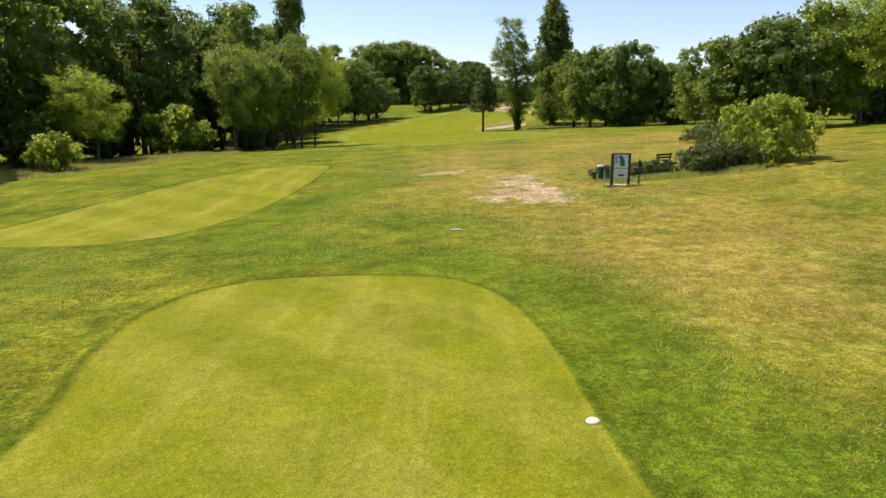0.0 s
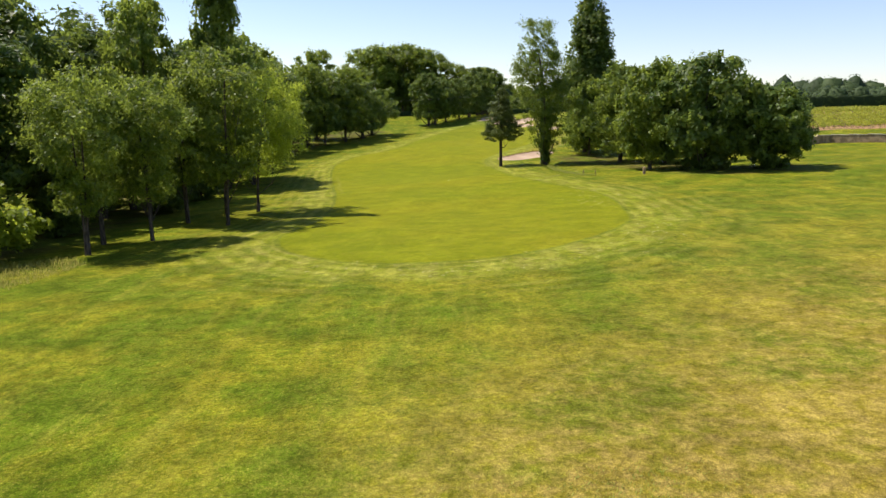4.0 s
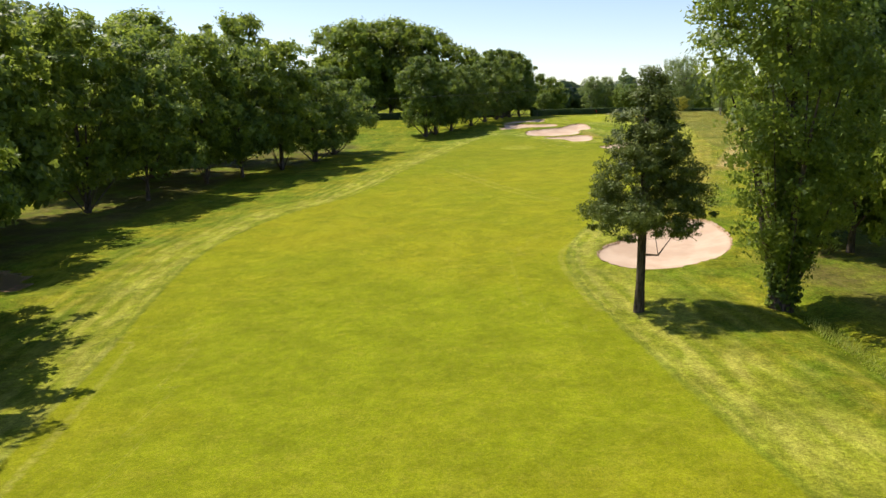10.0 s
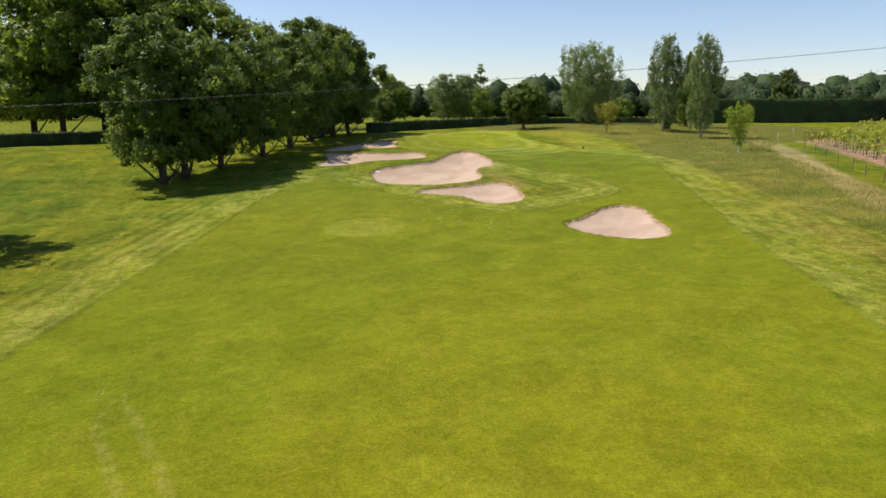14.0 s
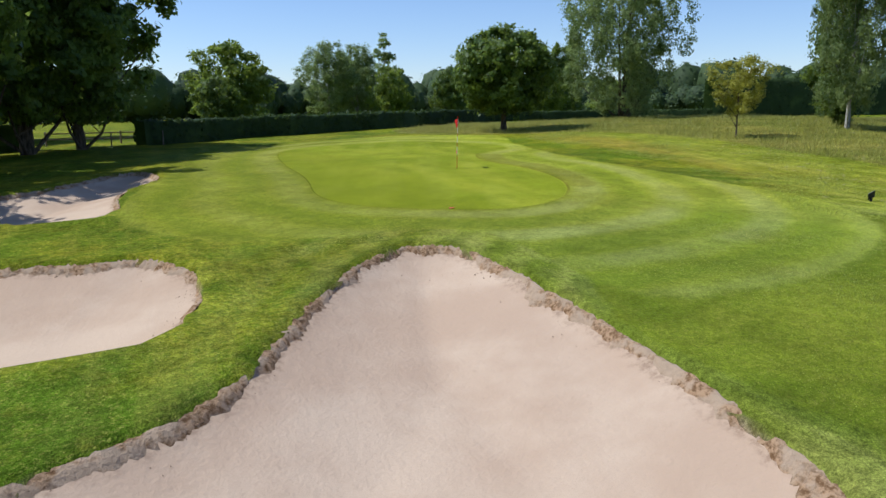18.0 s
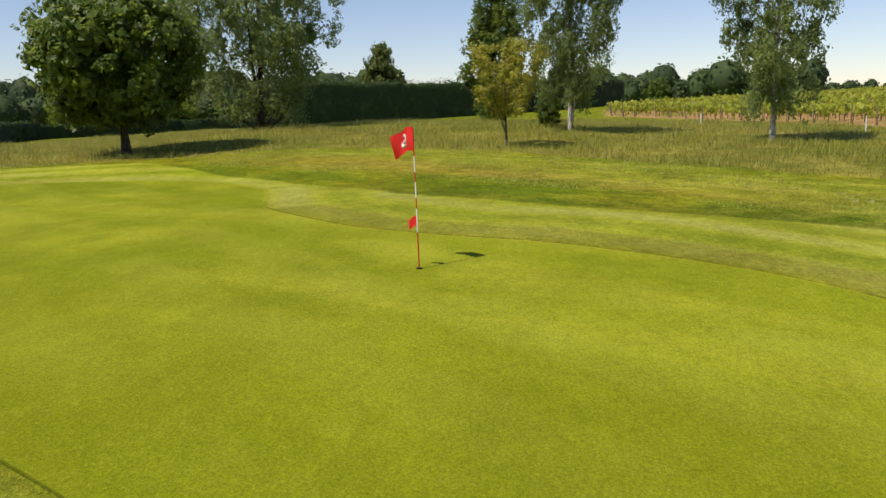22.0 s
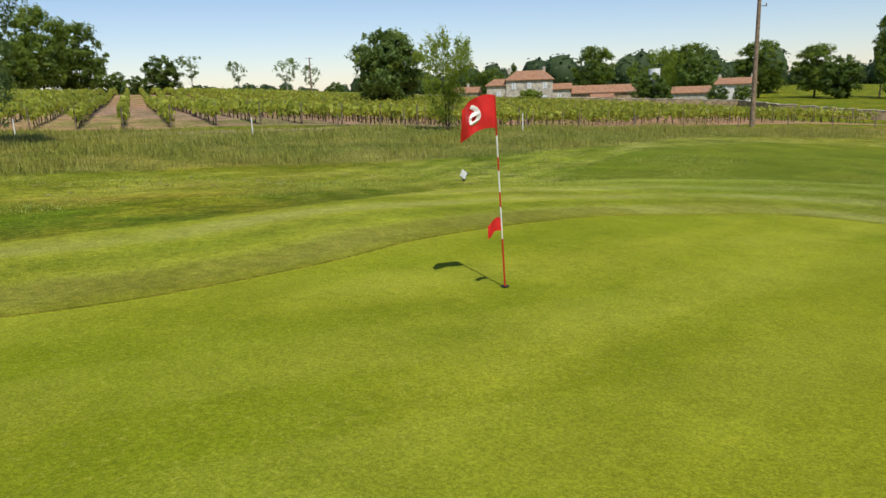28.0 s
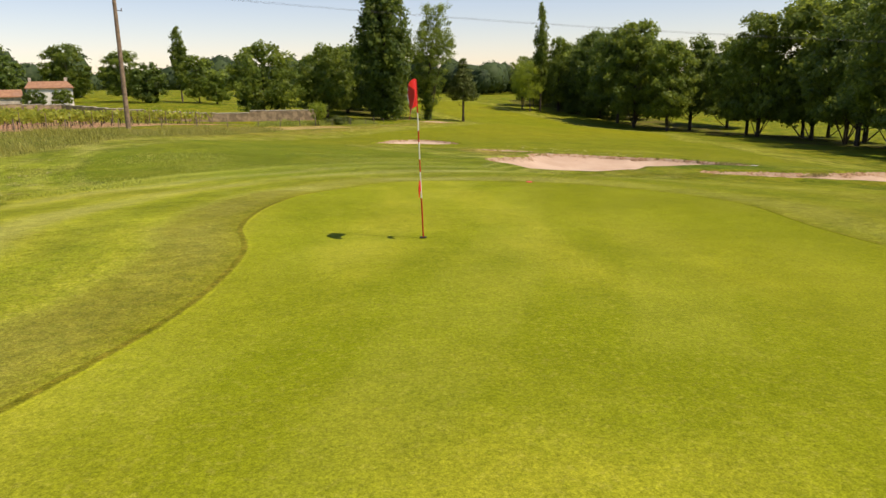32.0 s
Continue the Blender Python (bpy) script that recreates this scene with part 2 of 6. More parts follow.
    tee = n.mix(n.ramp(fine, 0.5, 0.78, 0, 0.45), tee, (0.145, 0.175, 0.014))
    tee = n.mix(n.ramp(tuft, 0.48, 0.7, 0, 0.4), tee, (0.125, 0.16, 0.010))
    tee = n.mix(n.ramp(straw, 0.5, 0.7, 0, 0.5), tee, (0.32, 0.31, 0.09))
    tee = n.mix(1.0, tee, (0.88, 0.91, 0.6), "MULTIPLY")
    streaks = n.noise(0.9, 4, 0.6, where, (1, 0.12, 1, 38))
    tee = n.mix(n.ramp(streaks, 0.5, 0.68, 0, 0.5), tee, (0.27, 0.27, 0.045))
    tee = n.mix(n.ramp(streaks, 0.48, 0.34, 0, 0.4), tee, (0.12, 0.165, 0.008))
    c = n.mix(zone("tee", 0.05, 0.3), c, tee)
    rim_line = n.ramp(n.math("ABSOLUTE", n.math("ADD", n.attribute("tee"), 0.1)), 0.02, 0.14, 0.6, 0.0)
    c = n.mix(rim_line, c, (0.065, 0.105, 0.006))
    apron = n.mix(n.ramp(mid, 0.35, 0.65), (0.175, 0.215, 0.016), (0.225, 0.25, 0.03))
    apron = n.mix(n.ramp(fine, 0.45, 0.7, 0, 0.5), apron, (0.115, 0.16, 0.010))
    apron = n.mix(n.ramp(straw, 0.48, 0.68, 0, 0.5), apron, (0.29, 0.285, 0.06))
    apron = n.mix(n.ramp(tuft, 0.48, 0.68, 0, 0.4), apron, (0.10, 0.14, 0.008))
    apron = n.mix(1.0, apron, (1.08, 1.12, 0.88), "MULTIPLY")
    # sheen of the nap put into the colour: apron darker west, lighter east
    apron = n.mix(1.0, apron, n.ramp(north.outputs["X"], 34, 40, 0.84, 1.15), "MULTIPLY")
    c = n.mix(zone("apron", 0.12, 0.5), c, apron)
    ring = n.math("PINGPONG", n.math("ADD", n.attribute("green"), n.math("ADD", n.math("MULTIPLY", wobble, 0.5), -0.6)), 1.38)
    faded = n.ramp(n.noise(0.35, 4, 0.6, where), 0.3, 0.6, 0.35, 1.0)
    rings = n.math("MULTIPLY", n.ramp(ring, 0.55, 1.2), n.math("MULTIPLY", faded, n.ramp(n.attribute("green"), -9.5, -4.0, 0.25, 0.55)))
    rings = n.math("MULTIPLY", rings, n.ramp(north.outputs["X"], 26, 33, 0.3, 1.0))
    lows = n.math("MULTIPLY", n.ramp(ring, 0.75, 0.15), n.ramp(n.attribute("green"), -0.4, -1.4, 0.0, 0.36))
    c = n.mix(n.math("MULTIPLY", lows, zone("apron", 0.3)), c, (0.098, 0.150, 0.009))
    c = n.mix(n.math("MULTIPLY", rings, zone("apron", 0.3)), c, (0.285, 0.315, 0.085))
    # shaggy collar, plus its thin shadow line painted along the green's edge
    edge = n.ramp(n.math("ABSOLUTE", n.math("ADD", n.attribute("green"), 0.05)), 0.02, 0.07, 1.0, 0.0)
    shag = n.math("MULTIPLY", zone("shaggy", 0.18, 0.4), n.ramp(n.attribute("green"), -0.02, -0.12))
    line = n.math("MULTIPLY", edge, n.ramp(n.attribute("shaggy"), -1.2, -0.3, 0.35, 1.0))
    collar_and_shade = n.math("MAXIMUM", line, n.math("MULTIPLY", shag, 0.55))
    c = n.mix(collar_and_shade, c, n.mix(n.ramp(tuft, 0.35, 0.7), (0.105, 0.120, 0.008), (0.205, 0.200, 0.02)))
    stripe = n.noise(0.45, 3, 0.5, where, (1.0, 0.12, 1, 28))
    green = n.mix(n.ramp(stripe, 0.4, 0.62), (0.165, 0.205, 0.012), (0.225, 0.25, 0.024))
    green = n.mix(n.ramp(n.noise(0.22, 5, 0.6, where), 0.44, 0.62, 0, 0.8), green, (0.115, 0.155, 0.006))
    green = n.mix(n.ramp(n.noise(1.1, 4, 0.6, where), 0.5, 0.75, 0, 0.25), green, (0.235, 0.27, 0.04))
    green = n.mix(n.ramp(tuft, 0.46, 0.68, 0, 0.4), green, (0.12, 0.155, 0.008))
    green = n.mix(n.ramp(straw, 0.5, 0.7, 0, 0.4), green, (0.27, 0.28, 0.06))
    green = n.mix(n.ramp(n.noise(55, 3, 0.7, where), 0.45, 0.7, 0, 0.5), green, (0.11, 0.145, 0.008))
    lanes = n.add("TexWave")
    lanes.wave_type, lanes.bands_direction = "BANDS", "X"
    lanes.inputs["Scale"].default_value, lanes.inputs["Distortion"].default_value, lanes.inputs["Detail"].default_value = 0.16, 2.2, 3.0
    turned = n.add("Mapping")
    turned.inputs["Rotation"].default_value = (0, 0, radians(20))
    n.link(where, turned.inputs["Vector"])
    n.link(turned.outputs[0], lanes.inputs["Vector"])
    green = n.mix(n.math("MULTIPLY", n.ramp(lanes.outputs["Fac"], 0.3, 0.7), n.ramp(n.noise(0.25, 3, 0.5, where), 0.4, 0.62, 0.0, 0.2)), green, (0.26, 0.29, 0.05))
    # the green is darker on its western side, with an uneven border
    west_darker = n.math("MULTIPLY", n.ramp(n.math("ADD", north.outputs["X"], n.math("MULTIPLY", n.noise(0.3, 4, 0.6, where), 4.0)), 35.6, 33.2), 0.55)
    green = n.mix(west_darker, green, (0.128, 0.155, 0.008))
    green = n.mix(1.0, green, (1.12, 1.17, 0.85), "MULTIPLY")
    c = n.mix(zone("green", 0.025, 0.06), c, green)
    # meadow, straw path, vineyard soil, bare soil under trees
    mead = n.mix(n.ramp(mid, 0.35, 0.68), (0.12, 0.15, 0.02), (0.22, 0.215, 0.04))
    c = n.mix(zone("meadow", 0.5), c, mead)
    c = n.mix(n.math("MULTIPLY", zone("path", 0.7), n.ramp(fine, 0.25, 0.6, 0.45, 0.95)), c, (0.34, 0.285, 0.11))
    soil = n.mix(n.ramp(fine, 0.35, 0.65), (0.28, 0.18, 0.10), (0.40, 0.27, 0.155))
    soil = n.mix(n.ramp(mid, 0.46, 0.62, 0, 0.75), soil, (0.17, 0.19, 0.04))
    c = n.mix(zone("vines", 1.0), c, soil)
    litter = n.mix(n.ramp(tuft, 0.4, 0.65), (0.05, 0.06, 0.015), (0.12, 0.09, 0.045))
    c = n.mix(n.math("MULTIPLY", zone("wood", 2.5), n.ramp(mid, 0.35, 0.6, 0.2, 0.85)), c, litter)
    lip = n.math("MULTIPLY", n.ramp(n.attribute("sand"), -0.05, 0.12), 1.0)
    c = n.mix(lip, c, n.mix(n.ramp(tuft, 0.35, 0.65), (0.15, 0.09, 0.05), (0.30, 0.21, 0.13)))
    c = n.mix(n.ramp(blade, 0.42, 0.7, 0, 0.2), c, (0.06, 0.09, 0.005))
    smooth = n.math("MAXIMUM", zone("green", 0.05, 0), n.math("MAXIMUM", n.math("MULTIPLY", zone("fairway", 0.25), 0.6), n.math("MAXIMUM", n.math("MULTIPLY", zone("apron", 0.6), 0.6), n.math("MULTIPLY", zone("tee", 0.1, 0), 0.75))))
    coarse = n.math("SUBTRACT", 1.0, smooth)
    for size, calm, wild in ((0.4, 0.07, 0.17), (1.9, 0.04, 0.18), (8.0, 0.04, 0.24), (34.0, 0.15, 0.32), (95.0, 0.2, 0.24)):
        amount = n.math("ADD", calm, n.math("MULTIPLY", coarse, wild - calm))
        tone = n.ramp(n.noise(size, 3, 0.6, where), 0.32, 0.68, -1.0, 1.0)
        c = n.mix(1.0, c, n.math("ADD", 1.0, n.math("MULTIPLY", tone, amount)), "MULTIPLY")
    c = n.mix(1.0, c, (1.115, 0.985, 1.0), "MULTIPLY")
    # turf tinted bluer before the green, yellower to its right outside the meadow
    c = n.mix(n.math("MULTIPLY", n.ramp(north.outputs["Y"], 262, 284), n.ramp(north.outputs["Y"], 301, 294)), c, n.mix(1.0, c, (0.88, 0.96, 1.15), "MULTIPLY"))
    yellower = n.math("MULTIPLY", n.ramp(north.outputs["X"], 42.5, 45.5), n.ramp(north.outputs["Y"], 284, 291))
    c = n.mix(n.math("MULTIPLY", yellower, n.ramp(n.attribute("meadow"), 0.3, -0.3)), c, n.mix(1.0, c, (1.05, 1.08, 0.8), "MULTIPLY"))
    rugged = n.math("SUBTRACT", 1.0, n.math("MULTIPLY", smooth, 0.8))
    height = n.math("ADD", n.math("MULTIPLY", blade, 0.35), n.math("ADD", n.math("MULTIPLY", tuft, 1.0), n.math("MULTIPLY", fine, 1.2)))
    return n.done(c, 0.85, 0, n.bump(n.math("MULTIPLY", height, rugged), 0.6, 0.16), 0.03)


def sand_material():
    n = Nodes("bunker_sand")
    grain, rake, big = n.noise(60, 4, 0.7), n.noise(2.5, 3, 0.5, None, (1, 0.15, 1, 25)), n.noise(0.35, 4, 0.6)
    c = n.mix(n.ramp(big, 0.35, 0.65), (0.43, 0.305, 0.212), (0.51, 0.382, 0.275))
    c = n.mix(n.ramp(grain, 0.45, 0.7, 0, 0.45), c, (0.40, 0.29, 0.20))
    c = n.mix(n.ramp(n.noise(1.6, 5, 0.7), 0.66, 0.75, 0, 0.5), c, (0.33, 0.235, 0.16))
    rim = n.math("ADD", n.attribute("sand"), n.math("MULTIPLY", n.noise(3.5, 4, 0.7), 0.7))
    crust = n.mix(n.ramp(n.noise(7, 5, 0.7), 0.4, 0.6), (0.17, 0.105, 0.065), (0.42, 0.31, 0.21))
    c = n.mix(n.ramp(rim, 0.3, 0.65, 0.6, 0.0), c, crust)
    h = n.math("ADD", n.math("MULTIPLY", grain, 0.2), n.math("ADD", rake, n.noise(9, 4, 0.6)))
    return n.done(c, 0.95, 0, n.bump(h, 0.5, 0.04), 0.1)


def roof_material():
    n = Nodes("clay_tiles")
    c = n.mix(n.ramp(n.noise(1.6, 4, 0.7), 0.35, 0.65), (0.25, 0.125, 0.065), (0.38, 0.205, 0.11))
    c = n.mix(n.ramp(n.noise(0.3, 4), 0.5, 0.7, 0, 0.6), c, (0.26, 0.16, 0.11))
    return n.done(c, 0.85, 0, n.bump(n.noise(5, 3, 0.6), 0.6, 0.05))


def rim_material():
    n = Nodes("bunker_rim_earth")
    a, b = n.noise(11, 5, 0.7), n.noise(2.2, 4, 0.6)
    c = n.mix(n.ramp(a, 0.38, 0.6), (0.15, 0.082, 0.038), (0.39, 0.255, 0.15))
    c = n.mix(n.ramp(b, 0.42, 0.6, 0, 0.8), c, (0.42, 0.315, 0.22))
    return n.done(c, 0.95, 0, n.bump(a, 0.9, 0.06), 0.1)


RIM = rim_material()
TURF, SAND, ROOF = turf_material(), sand_material(), roof_material()
BARK = bark("bark", (0.045, 0.034, 0.024), (0.15, 0.115, 0.085))
PALE_BARK = bark("pale_bark", (0.20, 0.17, 0.13), (0.55, 0.52, 0.46))
LEAF_DARK = leaves("leaves_dark", (0.034, 0.066, 0.013), (0.128, 0.195, 0.030), (0.28, 0.35, 0.058), 0.36)
LEAF_MID = leaves("leaves_mid", (0.050, 0.088, 0.014), (0.168, 0.232, 0.032), (0.33, 0.395, 0.055), 0.42)
LEAF_FRESH = leaves("leaves_fresh", (0.095, 0.140, 0.017), (0.240, 0.310, 0.034), (0.430, 0.490, 0.055), 0.56)
LEAF_FAR = leaves("far_leaves", (0.030, 0.055, 0.018), (0.075, 0.115, 0.035), (0.11, 0.15, 0.05), 0.25, 0.7)
LEAF_GREY = leaves("leaves_grey", (0.085, 0.125, 0.035), (0.235, 0.305, 0.095), (0.34, 0.40, 0.13), 0.42)
LEAF_YELLOW = leaves("leaves_yellow", (0.16, 0.17, 0.02), (0.38, 0.36, 0.048), (0.50, 0.46, 0.075))
LEAF_FIR = leaves("needles", (0.059, 0.083, 0.016), (0.136, 0.172, 0.033), (0.189, 0.217, 0.047), 0.2)
LEAF_HEDGE = leaves("hedge_leaves", (0.018, 0.034, 0.009), (0.045, 0.075, 0.016), (0.08, 0.12, 0.025), 0.25, 0.7)
LEAF_VINE = leaves("vine_leaves", (0.17, 0.22, 0.02), (0.38, 0.42, 0.045), (0.55, 0.54, 0.08), 0.42)
GRASS_TALL = leaves("tall_grass_blades", (0.185, 0.205, 0.024), (0.35, 0.345, 0.05), (0.50, 0.44, 0.13), 0.34, 0.6)
GRASS_ROUGH = leaves("rough_grass_blades", (0.178, 0.252, 0.027), (0.326, 0.370, 0.047), (0.489, 0.459, 0.118), 0.35, 0.6)
TIMBER = plain("weathered_timber", (0.20, 0.15, 0.11), 0.85, 5, 0.3, bump=0.5, dist=0.01)
DARK_TIMBER = plain("dark_timber", (0.075, 0.05, 0.035), 0.75, 6, 0.3, bump=0.5)
POLE_TIMBER = plain("pole_timber", (0.25, 0.18, 0.115), 0.85, 4, 0.3, bump=0.5, dist=0.01)
STONE = plain("limestone", (0.48, 0.42, 0.33), 0.9, 1.4, 0.25, bump=0.6, dist=0.03)
OLD_STONE = plain("old_stone_wall", (0.36, 0.255, 0.15), 0.92, 1.1, 0.35, bump=0.8, dist=0.05)
RENDER_WALL = plain("pale_render", (0.70, 0.66, 0.58), 0.9, 0.8, 0.1, bump=0.2)
SHUTTER = plain("grey_white_shutters", (0.66, 0.66, 0.64), 0.6, 4, 0.08)
GLASS_DARK = plain("dark_window_glass", (0.03, 0.035, 0.04), 0.12, 3, 0.2, bump=0.02)
RED_CLOTH = plain("red_nylon", (0.62, 0.022, 0.018), 0.6, 5, 0.12, bump=0.25)
WHITE_PAINT = plain("white_paint", (0.78, 0.77, 0.73), 0.5, 6, 0.07)
RED_PAINT = plain("red_paint", (0.50, 0.03, 0.02), 0.45, 6, 0.12)
GREEN_BIN = plain("green_plastic", (0.015, 0.075, 0.04), 0.45, 6, 0.2)
GREEN_INK = plain("green_print", (0.03, 0.22, 0.13), 0.5, 6, 0.15)
GREY_METAL = plain("galvanised_metal", (0.35, 0.36, 0.36), 0.45, 8, 0.15, 0.8)
BLACK = plain("black_rubber", (0.02, 0.02, 0.02), 0.7, 8, 0.2)
CERAMIC = plain("brown_glass_insulator", (0.10, 0.06, 0.045), 0.25, 8, 0.2)


# ---- the lie of the land ----
LAND = [  # along the hole, height on the line x = 0, rise to the right per metre
    (-400, -1.0, 0.0), (-60, -0.4, 0.02), (0, -0.15, 0.02), (18, -0.12, 0.025), (30, 0.22, 0.065), (45, 0.6, 0.06),
    (75, 0.5, 0.055), (104, -0.6, 0.055), (135, -1.15, 0.065), (160, -1.75, 0.07), (188, -0.9, 0.07), (214, -0.2, 0.07),
    (235, 0.6, 0.06), (257, 1.4, 0.055), (285, 3.3, 0.055), (300, 4.8, 0.03), (336, 6.0, 0.02), (380, 6.3, 0.02), (700, 5.0, 0.0)]


def along(y, column):
    """A smooth run through the knots of LAND (Catmull-Rom on uneven steps)."""
    ys = np.array([k[0] for k in LAND], float)
    vs = np.array([k[column] for k in LAND], float)
    m = np.gradient(vs, ys)
    y = np.clip(y, ys[0], ys[-1] - 1e-6)
    i = np.clip(np.searchsorted(ys, y, side="right") - 1, 0, len(ys) - 2)
    h = ys[i + 1] - ys[i]
    t = (y - ys[i]) / h
    return ((2 * t**3 - 3 * t**2 + 1) * vs[i] + (t**3 - 2 * t**2 + t) * h * m[i]
            + (-2 * t**3 + 3 * t**2) * vs[i + 1] + (t**3 - t**2) * h * m[i + 1])


def land(x, y):
    """Height of the ground without bunkers, for arrays or numbers."""
    x, y = np.asarray(x, float), np.asarray(y, float)
    reach = 70 * np.tanh(x / 70)
    z = along(y, 1) + along(y, 2) * reach
    z = z + 4.3 * np.exp(-(((x - 212) / 75) ** 2 + ((y - 240) / 55) ** 2))      # the vineyard's hill
    z = z + 1.8 * np.exp(-(((x - 225) / 75) ** 2 + ((y - 330) / 45) ** 2))      # and its lower northern shoulder
    z = z + 0.42 * np.exp(-(((x - 35) / 13) ** 2 + ((y - 309) / 13) ** 2))       # the green
    z = z + 0.75 * np.exp(-(((x - 52) / 13) ** 2 + ((y - 258) / 30) ** 2))       # bank on the right
    z = z - 0.65 * np.exp(-(((x - 50) / 9) ** 2 + ((y - 294) / 12) ** 2))         # dip before the meadow
    z = z + 1.1 * np.exp(-(((x - 71) / 19) ** 2 + ((y - 332) / 19) ** 2))        # rise of the meadow
    z = z - 1.6 * np.exp(-(((x - 58) / 22) ** 2 + ((y - 192) / 24) ** 2))        # hollow by the wall
    z = z - 0.8 * np.exp(-(((x + 10) / 16) ** 2 + ((y - 285) / 22) ** 2))        # hollow under the limes
    z = z + 0.05 * np.sin(x * 0.31 + 1.3) * np.sin(y * 0.23) + 0.03 * np.sin(x * 0.9 + y * 0.4) * np.sin(y * 0.7)
    return z


def closed(points, steps=6):
    """A smooth closed outline through the points."""
    p = np.array(points, float)
    a, b, c, d = np.roll(p, 1, 0), p, np.roll(p, -1, 0), np.roll(p, -2, 0)
    t = np.linspace(0, 1, steps, endpoint=False)[None, :, None]
    a, b, c, d = (v[:, None, :] for v in (a, b, c, d))
    q = 0.5 * (2 * b + (c - a) * t + (2 * a - 5 * b + 4 * c - d) * t**2 + (3 * b - a - 3 * c + d) * t**3)
    return q.reshape(-1, 2)


def open_line(points, steps=6):
    """A smooth open line through the points."""
    p = np.array([points[0], *points, points[-1]], float)
    out = []
    for a, b, c, d in zip(p, p[1:], p[2:], p[3:]):
        for t in np.linspace(0, 1, steps, endpoint=False):
            out.append(0.5 * (2 * b + (c - a) * t + (2 * a - 5 * b + 4 * c - d) * t**2 + (3 * b - a - 3 * c + d) * t**3))
    return out + [p[-1]]


def inside(outline, x, y, reach=12.0):
    """Signed distance to an outline in metres, positive inside, clipped to -reach."""
    x, y = np.asarray(x, float), np.asarray(y, float)
    out = np.full(x.shape, -reach)
    lo, hi = outline.min(0) - reach, outline.max(0) + reach
    near = (x > lo[0]) & (x < hi[0]) & (y > lo[1]) & (y < hi[1])
    px, py = x[near], y[near]
    best, odd = np.full(px.shape, 1e9), np.zeros(px.shape, bool)
    for (x0, y0), (x1, y1) in zip(outline, np.roll(outline, -1, 0)):
        dx, dy = x1 - x0, y1 - y0
        t = np.clip(((px - x0) * dx + (py - y0) * dy) / (dx * dx + dy * dy + 1e-12), 0, 1)
        best = np.minimum(best, (px - x0 - t * dx) ** 2 + (py - y0 - t * dy) ** 2)
        if y0 != y1:
            odd ^= ((y0 > py) != (y1 > py)) & (px < (x1 - x0) * (py - y0) / (y1 - y0) + x0)
    d = np.sqrt(best)
    out[near] = np.maximum(np.where(odd, d, -d), -reach)
    return out


def near_line(points, width, x, y, reach=12.0):
    """Signed distance into a strip of that half width along an open line."""
    x, y = np.asarray(x, float), np.asarray(y, float)
    best = np.full(x.shape, 1e9)
    for (x0, y0), (x1, y1) in zip(points, points[1:]):
        dx, dy = x1 - x0, y1 - y0
        t = np.clip(((x - x0) * dx + (y - y0) * dy) / (dx * dx + dy * dy), 0, 1)
        best = np.minimum(best, (x - x0 - t * dx) ** 2 + (y - y0 - t * dy) ** 2)
    return np.maximum(width - np.sqrt(best), -reach)


TEE_FRONT = closed([(-5.2, -3), (-5.5, 8.2), (-6.2, 11.8), (-6.3, 14.9), (-5.3, 17.1), (-3.2, 17.8), (-1.2, 17.8), (0.1, 17.4), (1.2, 16.0), (1.8, 13.2), (2.1, 8.8), (2.2, -3)])
TEE_BACK = closed([(-18.2, 28), (-17.0, 36), (-14.4, 45), (-11.4, 49.4), (-9.2, 49.4), (-7.6, 47.6), (-7.3, 44), (-7.5, 37), (-8.5, 28), (-10.6, 23.6), (-13.7, 23.4), (-16.5, 25)])
FAIRWAY = closed([(-3.2, 77.2), (-7.5, 79.6), (-11, 85), (-12.6, 92), (-11.5, 104), (-13.3, 122), (-16.8, 142), (-20, 160), (-22.9, 184), (-19.6, 203), (-13.6, 214.5), (-8, 237), (-3, 256),
                  (3.7, 277), (10, 283), (14, 275), (22, 262), (29, 262), (36, 268), (30, 290), (41, 297), (46, 288), (44.5, 277), (40, 262), (33.5, 244), (28.5, 229), (24.7, 217.5), (19.8, 207.5), (13.2, 192.5),
                  (8.2, 181), (6.6, 172), (7.6, 158), (9, 142), (11.5, 128), (15.8, 112), (14.6, 96), (13.4, 91), (10.3, 85), (6, 79.5), (2, 77.4)])
GREEN = closed([(28.6, 308.8), (28.1, 304.6), (29.0, 302.0), (30.8, 300.3), (32.9, 299.5), (34.9, 300.0), (36.6, 302.1), (37.5, 304.9), (37.7, 307.2), (37.4, 309.5), (37.9, 312.4), (39.4, 315.5), (42.9, 319.0), (43.5, 325), (40, 330), (34.5, 330.5), (30.5, 325), (28.9, 316)])
APRON = closed([(21.8, 303.6), (22.6, 309.8), (24.6, 318.2), (27, 330), (34, 336), (43, 337), (47.3, 332), (47.6, 328.6), (45.4, 323), (43.8, 317), (42.3, 311.5), (42.5, 306), (43.4, 302), (44, 298.8), (43.2, 295.8), (40.7, 293), (37, 291), (33.4, 290.3), (31.2, 291.4), (30.7, 296.9), (27, 298.4), (24.0, 299.5)])
MEADOW = closed([(42, 237), (43, 250), (46.5, 268), (49.5, 285), (53.5, 296), (55, 301), (55.3, 306), (55.6, 311), (56.5, 316), (56, 321.8), (54, 327), (50.5, 330.5), (44, 341), (52, 358), (76, 368), (105, 358), (112, 335), (98, 308), (82, 298), (72, 291), (63.5, 281), (57, 265), (52, 252), (46, 240)])
VINES = [(46.5, 211), (49.8, 224), (53, 234), (61, 253), (69, 275), (77, 294.5), (91, 302), (120, 329), (150, 338), (215, 343), (270, 300), (300, 190), (130, 206)]
